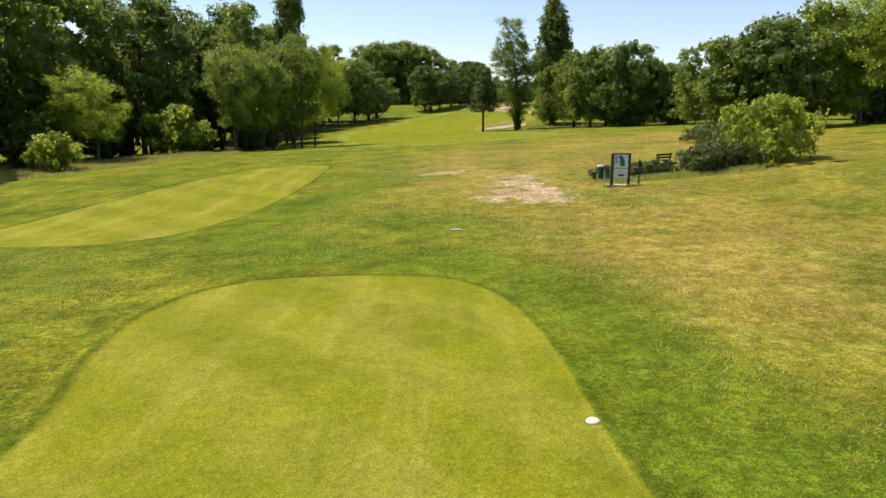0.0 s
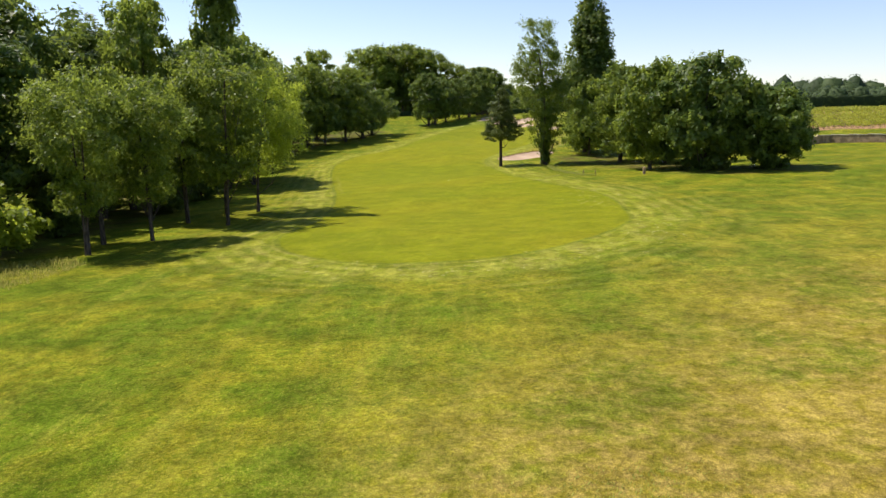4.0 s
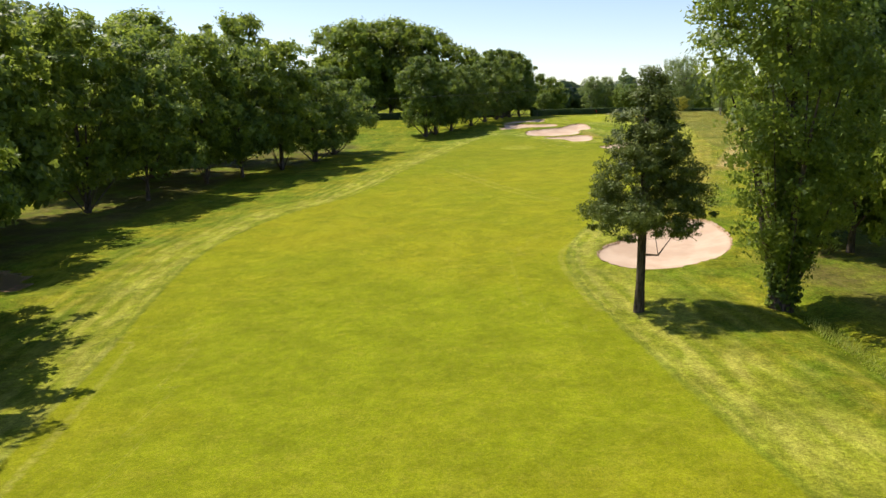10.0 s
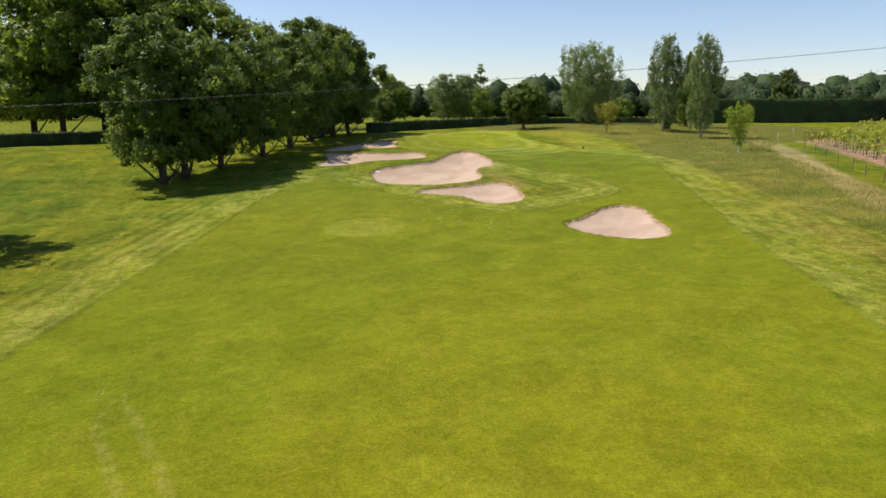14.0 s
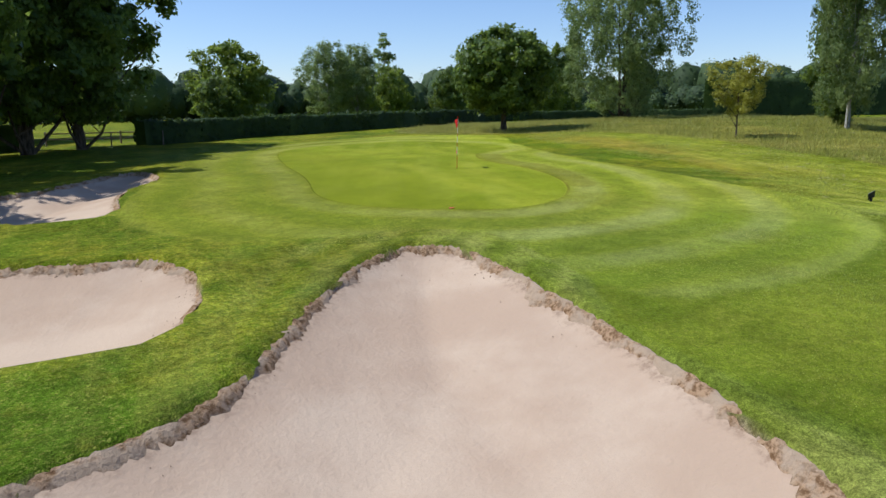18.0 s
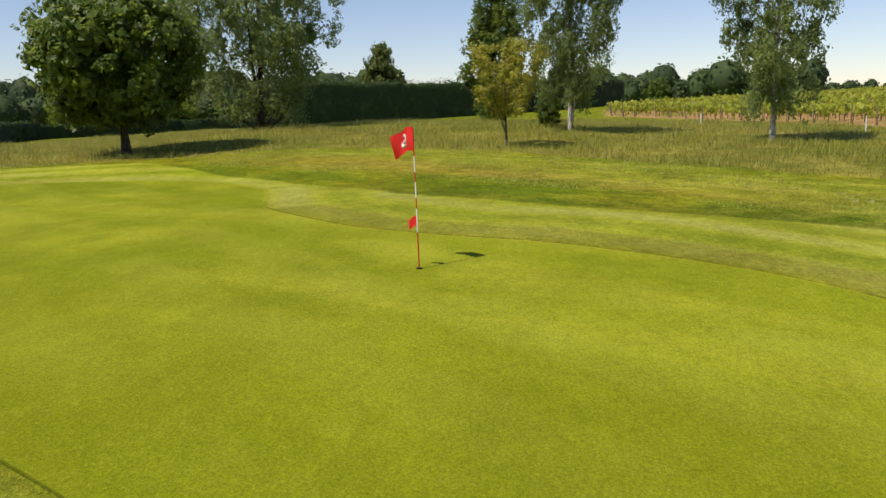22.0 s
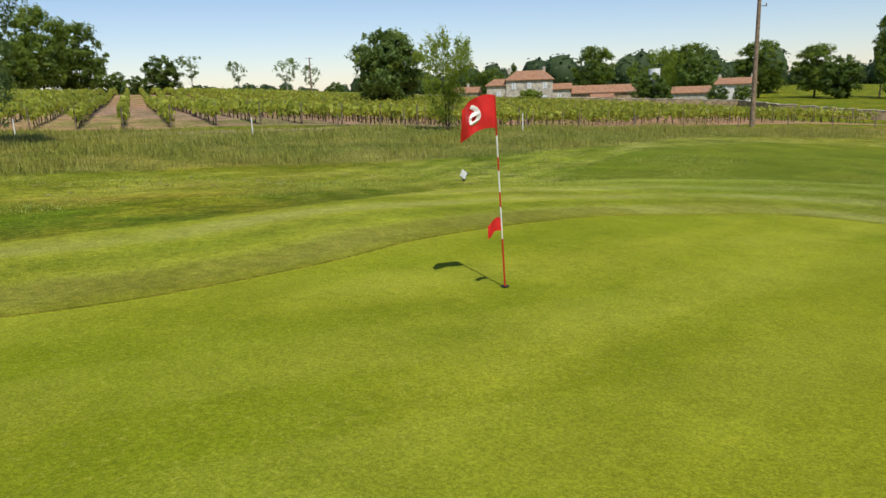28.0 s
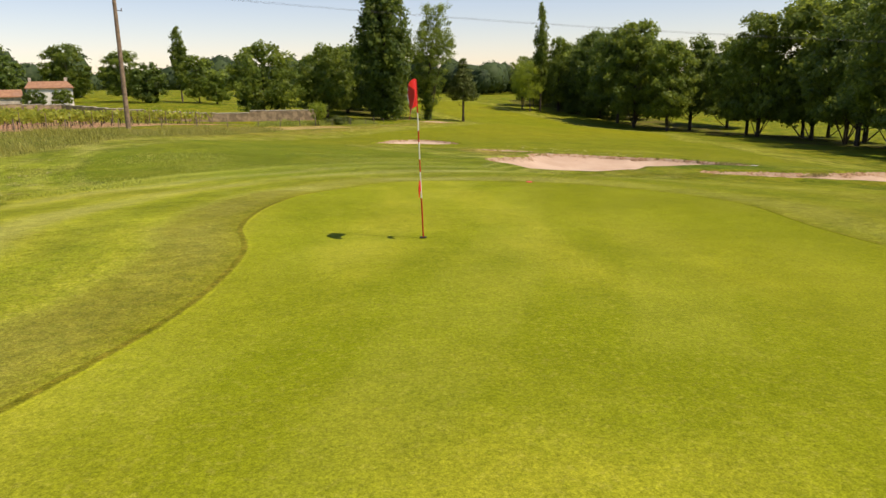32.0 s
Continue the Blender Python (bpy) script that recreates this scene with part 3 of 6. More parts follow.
BUNKERS = {  # outline and depth
    "hourglass": ([(14.8, 281.1), (15.1, 284.9), (16.5, 287), (18.6, 288.1), (21, 288.9), (23.6, 290.4), (25.8, 293.9), (28, 296.2), (29.5, 295.7), (29.8, 292.6), (29.8, 289), (29.4, 285.2), (28.4, 283.6), (26.8, 282.6), (26, 280.8), (25.9, 278.4), (25.2, 276.6), (23.8, 275.2), (22.2, 274.8), (20.2, 274.9), (18.3, 275.7), (16.3, 277), (15.2, 278.6)], 0.75),
    "near": ([(17.6, 272), (18.6, 273.3), (20.9, 273.4), (22.9, 273.5), (24.6, 273.9), (26, 273.6), (26.9, 271.4), (26.6, 268.6), (25.9, 265.6), (24, 264.2), (22.2, 265.4), (21.2, 268.6), (19, 270.6)], 0.6),
    "lane": ([(9.9, 291.8), (10, 294), (11.4, 296), (11.2, 299.5), (12, 301.6), (14.5, 301.2), (18.5, 299.4), (21, 298.6), (22.7, 298), (23.6, 296), (23.3, 294.2), (22.4, 292.8), (20, 292.7), (17.6, 293), (15.5, 292.4), (13.4, 291.2), (11.7, 291)], 0.6),
    "shaded": ([(11.5, 304.6), (13.5, 308.5), (16, 310.8), (19, 312), (21, 316), (22.6, 316.4), (23, 312.5), (21.7, 308.5), (21.6, 304.6), (19.8, 304), (17, 304.8), (14, 303.4)], 0.55),
    "right": ([(25.3, 255), (27.4, 256.6), (29.5, 258.5), (31.8, 259.8), (33.2, 258.4), (32.4, 254.8), (31.2, 250.4), (29.6, 248.6), (27.4, 248.8), (25.6, 251.5)], 0.6),
    "fairway": ([(9.3, 175.5), (10.2, 178.4), (12.6, 181), (15, 184), (18, 186.6), (20.6, 186.4), (20.8, 182), (19.4, 177), (16.8, 173.4), (13.4, 171.8), (10.6, 172.6)], 0.6)}
BUNKER_LINES = {k: (closed(p, 5), depth) for k, (p, depth) in BUNKERS.items()}


def hollow(x, y):
    """How far the sand lies under the turf around it, and the distance in from the nearest rim."""
    sink, rim = np.zeros(np.shape(x)), np.full(np.shape(x), -12.0)
    for line, depth in BUNKER_LINES.values():
        d = inside(line, x, y, 4.0)
        sink = np.maximum(sink, depth * np.clip(d / 2.6, 0, 1) ** 0.7)
        rim = np.maximum(rim, d)
    return sink, rim


def spaced(*stretches):
    """Grid lines: (from, to, step) joined end to end."""
    return np.unique(np.concatenate([np.arange(a, b, s) for a, b, s in stretches]).round(4))


far_steps = np.cumsum(6 * 1.22 ** np.arange(25))
gx = np.concatenate([-75 - far_steps[::-1], spaced((-75, -30, 1.5), (-30, 6, 0.9), (6, 48, 0.4), (48, 75, 0.9), (75, 140, 3), (140, 300, 6)), 300 + far_steps])
gy = np.concatenate([-14 - far_steps[::-1], spaced((-14, 168, 0.9), (168, 190, 0.5), (190, 245, 0.9), (245, 335, 0.4), (335, 360, 0.9), (360, 460, 4)), 460 + far_steps])
GX, GY = np.meshgrid(gx, gy)
GX, GY = GX.ravel(), GY.ravel()
sink, rim = hollow(GX, GY)
GZ = land(GX, GY)
lip = 0.08 * np.exp(-((rim + 0.35) / 0.55) ** 2)
GZ = np.where(rim > 0, GZ - np.clip(rim / 0.3, 0, 1) * (sink + 0.7), GZ) + np.where(rim > -6, lip, 0)
GZ -= 0.014 * np.clip(inside(GREEN, GX, GY, 3) / 0.12 + 1, 0, 1)
POND = closed([(-46, 178), (-42, 174.5), (-37, 175), (-34.5, 178), (-37, 183), (-42, 186), (-46, 183)])
POND_LEVEL = float(land(-41, 180)) - 0.25
pond_in = inside(POND, GX, GY, 4)
GZ = np.where(pond_in > -2.5, GZ + (np.minimum(GZ, POND_LEVEL + 0.12) - GZ) * np.clip(pond_in / 2.5 + 1, 0, 1) - 0.7 * np.clip(pond_in / 1.2, 0, 1), GZ)
DITCH = [(18.5, 166), (17, 159.2), (16.4, 151.6), (16.5, 144.8), (17, 140.3), (17.6, 136.6), (19.5, 134.2)]
ditch = near_line(DITCH, 0.0, GX, GY, 5)
GZ -= 0.4 * np.exp(-((ditch / 0.8) ** 2))
nx, ny = len(gx), len(gy)
quads = (np.arange(ny - 1)[:, None] * nx + np.arange(nx - 1)[None, :]).ravel()
quads = np.stack([quads, quads + 1, quads + nx + 1, quads + nx], 1)


def sheet(name, verts, faces, material, smooth=True):
    """A mesh from arrays, quick for large ones."""
    me = bpy.data.meshes.new(name)
    verts, faces = np.asarray(verts, np.float32), np.asarray(faces, np.int32)
    me.vertices.add(len(verts))
    me.vertices.foreach_set("co", verts.ravel())
    me.loops.add(faces.size)
    me.loops.foreach_set("vertex_index", faces.ravel())
    me.polygons.add(len(faces))
    me.polygons.foreach_set("loop_start", np.arange(0, faces.size, faces.shape[1], dtype=np.int32))
    me.update(calc_edges=True)
    me.materials.append(material)
    if smooth:
        me.shade_smooth()
    return me


def field(me, name, values):
    me.attributes.new(name, "FLOAT", "POINT").data.foreach_set("value", np.asarray(values, np.float32))


def blob(x, y, cx, cy, rx, ry):
    return np.exp(-(((x - cx) / rx) ** 2 + ((y - cy) / ry) ** 2))


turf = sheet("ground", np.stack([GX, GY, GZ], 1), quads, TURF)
field(turf, "sand", rim)
field(turf, "fairway", inside(FAIRWAY, GX, GY))
field(turf, "semi", np.minimum(np.maximum(inside(FAIRWAY, GX, GY) + 4.5, near_line([(44, 284), (48, 296), (51.5, 306), (55, 315), (56, 326)], 3.6, GX, GY)), 4))
field(turf, "tee", np.maximum(inside(TEE_FRONT, GX, GY), inside(TEE_BACK, GX, GY)))
field(turf, "green", inside(GREEN, GX, GY))
tracks = [[(-14.4, 89), (-12.1, 84.5), (-9.2, 80.3)], [(-18.8, 117), (-17.4, 125), (-16.1, 138), (-19.9, 162)], [(13, 188), (9, 181), (7.5, 177.5), (7.0, 173), (7.4, 164)],
          [(-1.6, 231.7), (1.6, 221.8), (4.7, 212.8), (6.8, 207.3), (9.5, 201.6)], [(-7.4, 250), (-4.0, 265), (3.5, 280)], [(-18.4, 147.5), (-16.3, 139), (-14.2, 129.3)]]


def beside(line, x, y, reach=4.0):
    """Signed distance to one side of an open line."""
    best, signed = np.full(x.shape, 1e9), np.full(x.shape, reach)
    for (x0, y0), (x1, y1) in zip(line, line[1:]):
        dx, dy = x1 - x0, y1 - y0
        t = np.clip(((x - x0) * dx + (y - y0) * dy) / (dx * dx + dy * dy), 0, 1)
        d = np.hypot(x - x0 - t * dx, y - y0 - t * dy)
        side = np.sign(dx * (y - y0) - dy * (x - x0))
        signed = np.where(d < best, d * side, signed)
        best = np.minimum(best, d)
    return np.clip(signed, -reach, reach)


track = np.full(GX.shape, 4.0)
for t in tracks:
    d = beside(open_line(t), GX, GY)
    track = np.where(np.abs(d) < np.abs(track), d, track)
field(turf, "track", track)
field(turf, "shaggy", near_line(open_line([(37.4, 302.4), (38.1, 305), (38.25, 307), (38.0, 309), (38.1, 310.6), (38.6, 312.4), (39.4, 314.2)]), 0.62, GX, GY, 3))
field(turf, "apron", np.maximum(inside(APRON, GX, GY), 3.1 - np.hypot(GX - 11, GY - 260)))
LUSH = [(-3.8, 49.5), (-3.7, 40.6), (-4.4, 35), (-6.3, 30), (-6.5, 24), (-3.5, 20.3), (0.4, 19.4), (3.2, 15.5), (3.6, 9), (3.6, 0)]
field(turf, "lush", np.maximum(near_line(LUSH, 1.3, GX, GY, 4), near_line(DITCH, 0.5, GX, GY, 4)))
field(turf, "meadow", inside(MEADOW, GX, GY))
field(turf, "vines", inside(np.array(VINES, float), GX, GY))
field(turf, "path", near_line([(36, 221), (42.5, 236), (51, 253.5), (58, 268), (65, 281), (76, 303), (90, 325)], 1.6, GX, GY))
field(turf, "wood", np.maximum(near_line([(-60, 40), (-38, 75), (-40, 120), (-50, 180), (-44, 240), (-30, 275)], 9, GX, GY), near_line([(24, 170), (30, 145), (34, 131), (42, 131)], 5, GX, GY)))
dry = 0.75 * blob(GX, GY, 13, 44, 15, 17) + 0.9 * blob(GX, GY, 7, 20, 4, 8) + 0.7 * blob(GX, GY, 3, 42, 6, 14) + 0.75 * blob(GX, GY, 16, 12, 7, 12) + 0.5 * blob(GX, GY, 20, 62, 12, 14) + 0.25 * blob(GX, GY, 25, 90, 14, 30) + 0.3 * blob(GX, GY, 24, 150, 10, 12)
dry += 0.45 * np.clip(near_line([(46.5, 296), (49.5, 306), (50.5, 318), (50.5, 326)], 3.6, GX, GY) / 2, 0, 1) + 0.35 * blob(GX, GY, 50, 300, 5, 16) + 0.5 * np.clip(near_line([(14, 178), (22, 198), (32, 222), (40, 246), (46, 262), (48, 280)], 4.5, GX, GY) / 3, 0, 1) + 0.7 * np.clip(near_line([(36, 218), (44, 236), (52, 251)], 4, GX, GY) / 3, 0, 1) + 0.4 * blob(GX, GY, 52, 312, 3, 8) + 0.35 * blob(GX, GY, 22, 272, 9, 8) + 0.9 * np.clip(near_line([(26.6, 284), (27.6, 281.5), (27.2, 278), (27.2, 275), (27.6, 271)], 0.9, GX, GY) + 0.5, 0, 1)
field(turf, "dry", np.clip(dry, 0, 1))
bare = 1.2 * blob(GX, GY, -42.7, 373, 7, 5) + 1.3 * blob(GX, GY, 3.3, 30.3, 2.5, 4.0) + 0.95 * blob(GX, GY, 3.7, 36, 2.1, 1.7) + 0.8 * blob(GX, GY, 0.8, 39.5, 3, 2.6) + 0.75 * blob(GX, GY, 4.8, 13.9, 0.7, 1.8) + 0.45 * blob(GX, GY, 8, 18, 2, 5) + 0.45 * blob(GX, GY, 26, 271, 2.5, 4) + 0.35 * blob(GX, GY, 25, 292, 3, 5) + 0.4 * blob(GX, GY, 49, 302, 2.5, 12)
field(turf, "bare", np.clip(bare, 0, 1))
ground = tagged(new("ground", turf), "mown golf course turf with dry patches and bunkers", "ground", kind="structure")


def ground_z(x, y):
    """Height of what one stands on."""
    s, r = hollow(np.array([x], float), np.array([y], float))
    return float(land(x, y)) - (float(s[0]) + 0.08 if r[0] > 0.3 else 0)


for name, (line, depth) in BUNKER_LINES.items():
    lo, hi = line.min(0) - 0.6, line.max(0) + 0.6
    bx, by = np.arange(lo[0], hi[0], 0.2), np.arange(lo[1], hi[1], 0.2)
    BX, BY = (v.ravel() for v in np.meshgrid(bx, by))
    d = inside(line, BX, BY, 4.0)
    BZ = land(BX, BY) - 0.08 - depth * np.clip(d / 2.6, 0, 1) ** 0.7 + 0.02 * np.sin(BX * 3.1 + BY) * np.sin(BY * 2.3)
    q = (np.arange(len(by) - 1)[:, None] * len(bx) + np.arange(len(bx) - 1)[None, :]).ravel()
    q = np.stack([q, q + 1, q + len(bx) + 1, q + len(bx)], 1)
    q = q[(d[q] > -0.35).all(1)]
    used, back = np.unique(q, return_inverse=True)
    pit = new("sand_bunker")
    pit.empty_display_size = 0.2
    pit.location = (*line.mean(0), float(land(*line.mean(0))))
    home = np.array(pit.location)
    me = sheet("sand", np.stack([BX, BY, BZ], 1)[used] - home, back.reshape(q.shape), SAND)
    field(me, "sand", d[used])
    floor = new("sand", me)
    floor.parent = pit
    rng = np.random.default_rng(len(name))
    dense = closed(line[::2], 14)
    way = np.roll(dense, -1, 0) - np.roll(dense, 1, 0)
    way /= np.linalg.norm(way, axis=1)[:, None]
    turn_in = np.stack([-way[:, 1], way[:, 0]], 1)
    if inside(line, *(dense[:1] + 0.3 * turn_in[:1]).T, 4.0)[0] < 0:
        turn_in = -turn_in
    rough_edge = np.convolve(np.tile(rng.normal(0, 1, len(dense)), 3), np.ones(7) / 4, "same")[len(dense):2 * len(dense)]
    rings = []
    for off, up, wild in ((-0.09, 0.055, 0.03), (0.0, 0.05, 0.03), (0.09, -0.01, 0.04), (0.22, -0.10, 0.06)):
        o = off + wild * rough_edge + rng.normal(0, wild * 0.25, len(dense))
        at = dense + turn_in * o[:, None]
        dd = np.clip(off, 0, 3)
        z = land(at[:, 0], at[:, 1]) - 0.08 - depth * (dd / 2.6) ** 0.7 + 0.02 + max(up, 0) + rng.normal(0, 0.018, len(dense))
        if off == 0.22:
            z -= 0.09
        rings.append(np.concatenate([at, z[:, None]], 1))
    k = np.arange(len(dense))
    e = (k + 1) % len(dense)
    f = np.concatenate([np.stack([k + r * len(dense), e + r * len(dense), e + (r + 1) * len(dense), k + (r + 1) * len(dense)], 1) for r in range(3)])
    edge_ring = new("earth_rim", sheet("earth_rim", np.concatenate(rings) - home, f, RIM))
    edge_ring.parent = pit
    tagged(edge_ring, "crumbling brown earth rim")
    tagged(pit, {"hourglass": "large hourglass-shaped bunker of raked pale pink sand", "near": "pale sand bunker with crumbling earth rim", "lane": "long narrow sand bunker half in tree shade", "shaded": "sand bunker lying in the shade of lime trees", "right": "small triangular bunker of pale sand", "fairway": "fairway sand bunker beside the ivy-clad tree"}[name], "bunker", "bunkers of the hole")


def water_material():
    n = Nodes("muddy_water")
    c = n.mix(n.ramp(n.noise(0.6, 3), 0.35, 0.65), (0.16, 0.10, 0.05), (0.26, 0.175, 0.09))
    return n.done(c, 0.12, 0, n.bump(n.noise(6, 3, 0.5), 0.1, 0.02), 0.5)


bm = bmesh.new()
bm.faces.new([bm.verts.new((x, y, POND_LEVEL)) for x, y in POND])
me = bpy.data.meshes.new("water")
bm.to_mesh(me)
bm.free()
me.materials.append(water_material())
tagged(new("water", me), "small muddy brown pond under the trees", "pond", kind="structure")


# ---- makers ----
def part(name, bm, material, parent, label=""):
    """Links a bmesh, or a ready mesh, as one part under a thing or a part."""
    if isinstance(bm, bpy.types.Mesh):
        me = bm
    else:
        me = bpy.data.meshes.new(name)
        bm.to_mesh(me)
        bm.free()
        me.materials.append(material)
    ob = new(name, me)
    ob.parent = parent
    return tagged(ob, label)


def thing(name, at, label, category, group="", turn=0):
    ob = new(name)
    ob.empty_display_size = 0.2
    ob.matrix_basis = pose(*at, 0, 0, turn)
    return tagged(ob, label, category, group)


def box(bm, size, at=(0, 0, 0), turn=(0, 0, 0), bevel=0.0):
    """Adds a box with softened edges."""
    m = pose(*at, *turn) @ Matrix.Diagonal((*size, 1))
    made = bmesh.ops.create_cube(bm, size=1, matrix=m)["verts"]
    if bevel:
        edges = list({e for v in made for e in v.link_edges})
        bmesh.ops.bevel(bm, geom=edges, offset=bevel, segments=1, affect="EDGES")
    return bm


def rod(bm, a, b, r0, r1=None, sides=8):
    """Adds a tapered round bar from a to b."""
    a, b = Vector(a), Vector(b)
    turn = (b - a).to_track_quat("Z", "Y").to_matrix().to_4x4()
    m = Matrix.Translation((a + b) / 2) @ turn
    bmesh.ops.create_cone(bm, cap_ends=True, segments=sides, radius1=r0, radius2=r0 if r1 is None else r1, depth=(b - a).length, matrix=m)
    return bm


def tubes(paths, sides=6):
    """Arrays for many tapered tubes; each path is a list of (point, radius)."""
    verts, faces, base = [], [], 0
    ring = np.arange(sides) * 2 * np.pi / sides
    for path in paths:
        p = np.array([q for q, _ in path], float)
        r = np.array([s for _, s in path], float)
        way = np.gradient(p, axis=0)
        way /= np.linalg.norm(way, axis=1)[:, None] + 1e-9
        u = np.cross(way, (0.31, 0.87, 0.38))
        u /= np.linalg.norm(u, axis=1)[:, None] + 1e-9
        w = np.cross(way, u)
        v = p[:, None] + r[:, None, None] * (np.cos(ring)[None, :, None] * u[:, None] + np.sin(ring)[None, :, None] * w[:, None])
        verts.append(v.reshape(-1, 3))
        k = np.arange(len(path) - 1)[:, None] * sides
        s = np.arange(sides)[None, :]
        e = (s + 1) % sides
        faces.append(np.stack([k + s, k + e, k + sides + e, k + sides + s], -1).reshape(-1, 4) + base)
        base += len(path) * sides
    return np.concatenate(verts), np.concatenate(faces)


def leaf_faces(rng, centres, outward, length, width, droop=0.0, corners=4):
    """Pointed leaves, one small blade each, facing roughly outward."""
    n = len(centres)
    normal = outward + rng.normal(0, 0.42, (n, 3))
    normal /= np.linalg.norm(normal, axis=1)[:, None] + 1e-9
    along_leaf = np.cross(normal, rng.normal(0, 1, (n, 3)))
    along_leaf[:, 2] -= droop
    along_leaf /= np.linalg.norm(along_leaf, axis=1)[:, None] + 1e-9
    side = np.cross(normal, along_leaf)
    size = rng.uniform(0.6, 1.3, (n, 1))
    a, b = along_leaf * length * size * 0.5, side * width * size * 0.5
    bend = normal * length * size * 0.12
    if corners == 3:
        skew = rng.uniform(-0.6, 0.6, (n, 1))
        verts = np.stack([centres - a + b, centres + a + b * skew, centres - a - b], 1).reshape(-1, 3)
        return verts, np.arange(3 * n).reshape(n, 3)
    verts = np.stack([centres - a - bend, centres + b * 1.0 - a * 0.1, centres + a - bend, centres - b - a * 0.1], 1).reshape(-1, 3)
    return verts, np.arange(4 * n).reshape(n, 4)


def crown_points(rng, height, foot, radius, profile, clumps, per, clump_size, gaps=0.0, flat=0.75, lumpy=1.0):
    """Leaf places in clumps that fill a crown; profile gives the half width from 0 (foot) to 1 (top)."""
    h = rng.uniform(0.02, 0.98, clumps * 3)
    w = np.array([profile(v) for v in h])
    keep = rng.random(clumps * 3) < w / max(w.max(), 1e-6)
    h, w = h[keep][:clumps], w[keep][:clumps]
    n = len(h)
    ang = rng.uniform(0, 2 * np.pi, n)
    lobe = 1 + lumpy * (0.16 * np.sin(ang * 3 + h * 7) + rng.normal(0, 0.07, n))
    rad = radius * w * lobe * np.clip(np.sqrt(rng.random(n)) * 1.15, 0, 1.0)
    c = np.stack([rad * np.cos(ang), rad * np.sin(ang), foot + (height - foot) * h], 1)
    c = c[rng.random(n) >= gaps]
    n = len(c)
    size = clump_size * rng.uniform(0.55, 1.3, n)
    tufts = max(3, per // 6)                       # leaves grow in tufts that share a tilt
    home = np.repeat(np.arange(n), tufts)
    d = rng.normal(0, 1, (len(home), 3))
    d /= np.linalg.norm(d, axis=1)[:, None]
    reach = size[home, None] * (rng.random((len(home), 1)) ** 0.36)
    tip = c[home] + d * reach * (1, 1, flat)
    middle = np.array([0, 0, foot + 0.45 * (height - foot)])
    face = d + 0.6 * (tip - middle) / (np.linalg.norm(tip - middle, axis=1)[:, None] + 1e-6) + (0, 0, 0.35) + rng.normal(0, 0.75, d.shape)
    idx = np.repeat(np.arange(len(home)), 6)
    pts = tip[idx] + rng.normal(0, 0.17, (len(idx), 3)) * size[home][idx, None]
    out = face[idx] * 1.3
    return c, pts, out


def round_top(v):
    return math.sqrt(max(0, 1 - (2 * v - 0.85) ** 2 / 1.35)) if v > 0.1 else 0.55 + 4 * v


def column(v):
    return (0.55 + 1.6 * v if v < 0.25 else 0.95) * (1 - max(0, (v - 0.35) / 0.65) ** 1.8 * 0.9)


def cone_shape(v):
    return 0.12 + 0.95 * (1 - v) ** 0.8 if v > 0.12 else 0.6


def vase(v):
    return 0.3 + 0.75 * math.sin(min(1, v * 1.15) * math.pi * 0.62) if v < 0.85 else 0.75 * (1 - v) / 0.15 + 0.2


def ball(v):
    return math.sqrt(max(0.02, 1 - (2 * v - 1) ** 2))


def tree(name, seed, height, foot, radius, profile, leaf_material, label, category="tree", clumps=90, per=45, clump=1.0, leaf=(0.42, 0.26),
         trunk=0.25, stems=1, bark_material=None, gaps=0.0, droop=0.0, lean=0.0, spread=0.25, flat=0.75, limb_count=26, lumpy=1.0, rise=0.28):
    """A tapered trunk with limbs, and a crown of many leaves; stands at the origin."""
    rng = np.random.default_rng(seed)
    top = thing(name, (0, 0, 0), label, category)
    centres, pts, out = crown_points(rng, height, foot, radius, profile, clumps, per, clump, gaps, flat, lumpy)
    shift = lean * np.clip(pts[:, 2:3] / height, 0, 1) ** 2
    pts = pts + shift * (1, 0.3, 0)
    v, f = leaf_faces(rng, pts, out, leaf[0], leaf[1], droop, 3)
    paths = []
    for s in range(stems):
        a = rng.uniform(0, 6.28)
        off = np.array([math.cos(a), math.sin(a), 0]) * (spread if stems > 1 else 0)
        line = []
        reach = min(height * 0.86, foot + (height - foot) * 0.8)
        r0 = trunk / math.sqrt(stems)
        for k in range(8):
            u = k / 7
            bow = np.array([math.sin(u * 3 + a), math.cos(u * 2.3 + a), 0]) * 0.12 * u + off * (0.5 + 2.2 * u)
            bow[0] += lean * (u * reach / height) ** 2
            flare = 1.35 if k == 0 else 1.0
            line.append((bow + (0, 0, u * reach - (0.15 if k == 0 else 0)), r0 * flare * (1 - 0.82 * u)))
        paths.append(line)
    pick = rng.permutation(len(centres))[:limb_count]
    for i in pick:
        line = paths[rng.integers(len(paths))]
        end = centres[i] + (lean * (centres[i][2] / height) ** 2, 0, 0)
        start_z = max(foot * 0.75, end[2] - rise * height - rng.uniform(0, 0.8))
        zs = np.array([q[2] for q, _ in line])
        k = int(np.clip(np.searchsorted(zs, start_z), 1, len(line) - 1))
        start, r = line[k - 1][0], line[k - 1][1]
        mid = start * 0.45 + end * 0.55 + (0, 0, -0.05 * height * rng.random())
        paths.append([(start, r * 0.45), (mid, r * 0.28), (end, r * 0.07)])
    tv, tf = tubes(paths[:stems], 8)
    part("trunk", sheet("trunk", tv, tf, bark_material or BARK), None, top)
    tv, tf = tubes(paths[stems:], 5)
    part("branchwork", sheet("branchwork", tv, tf, bark_material or BARK), None, top)["kind"] = "stuff"
    part("crown", sheet("crown", v, f, leaf_material, False), None, top)
    return top


PLACED = set()


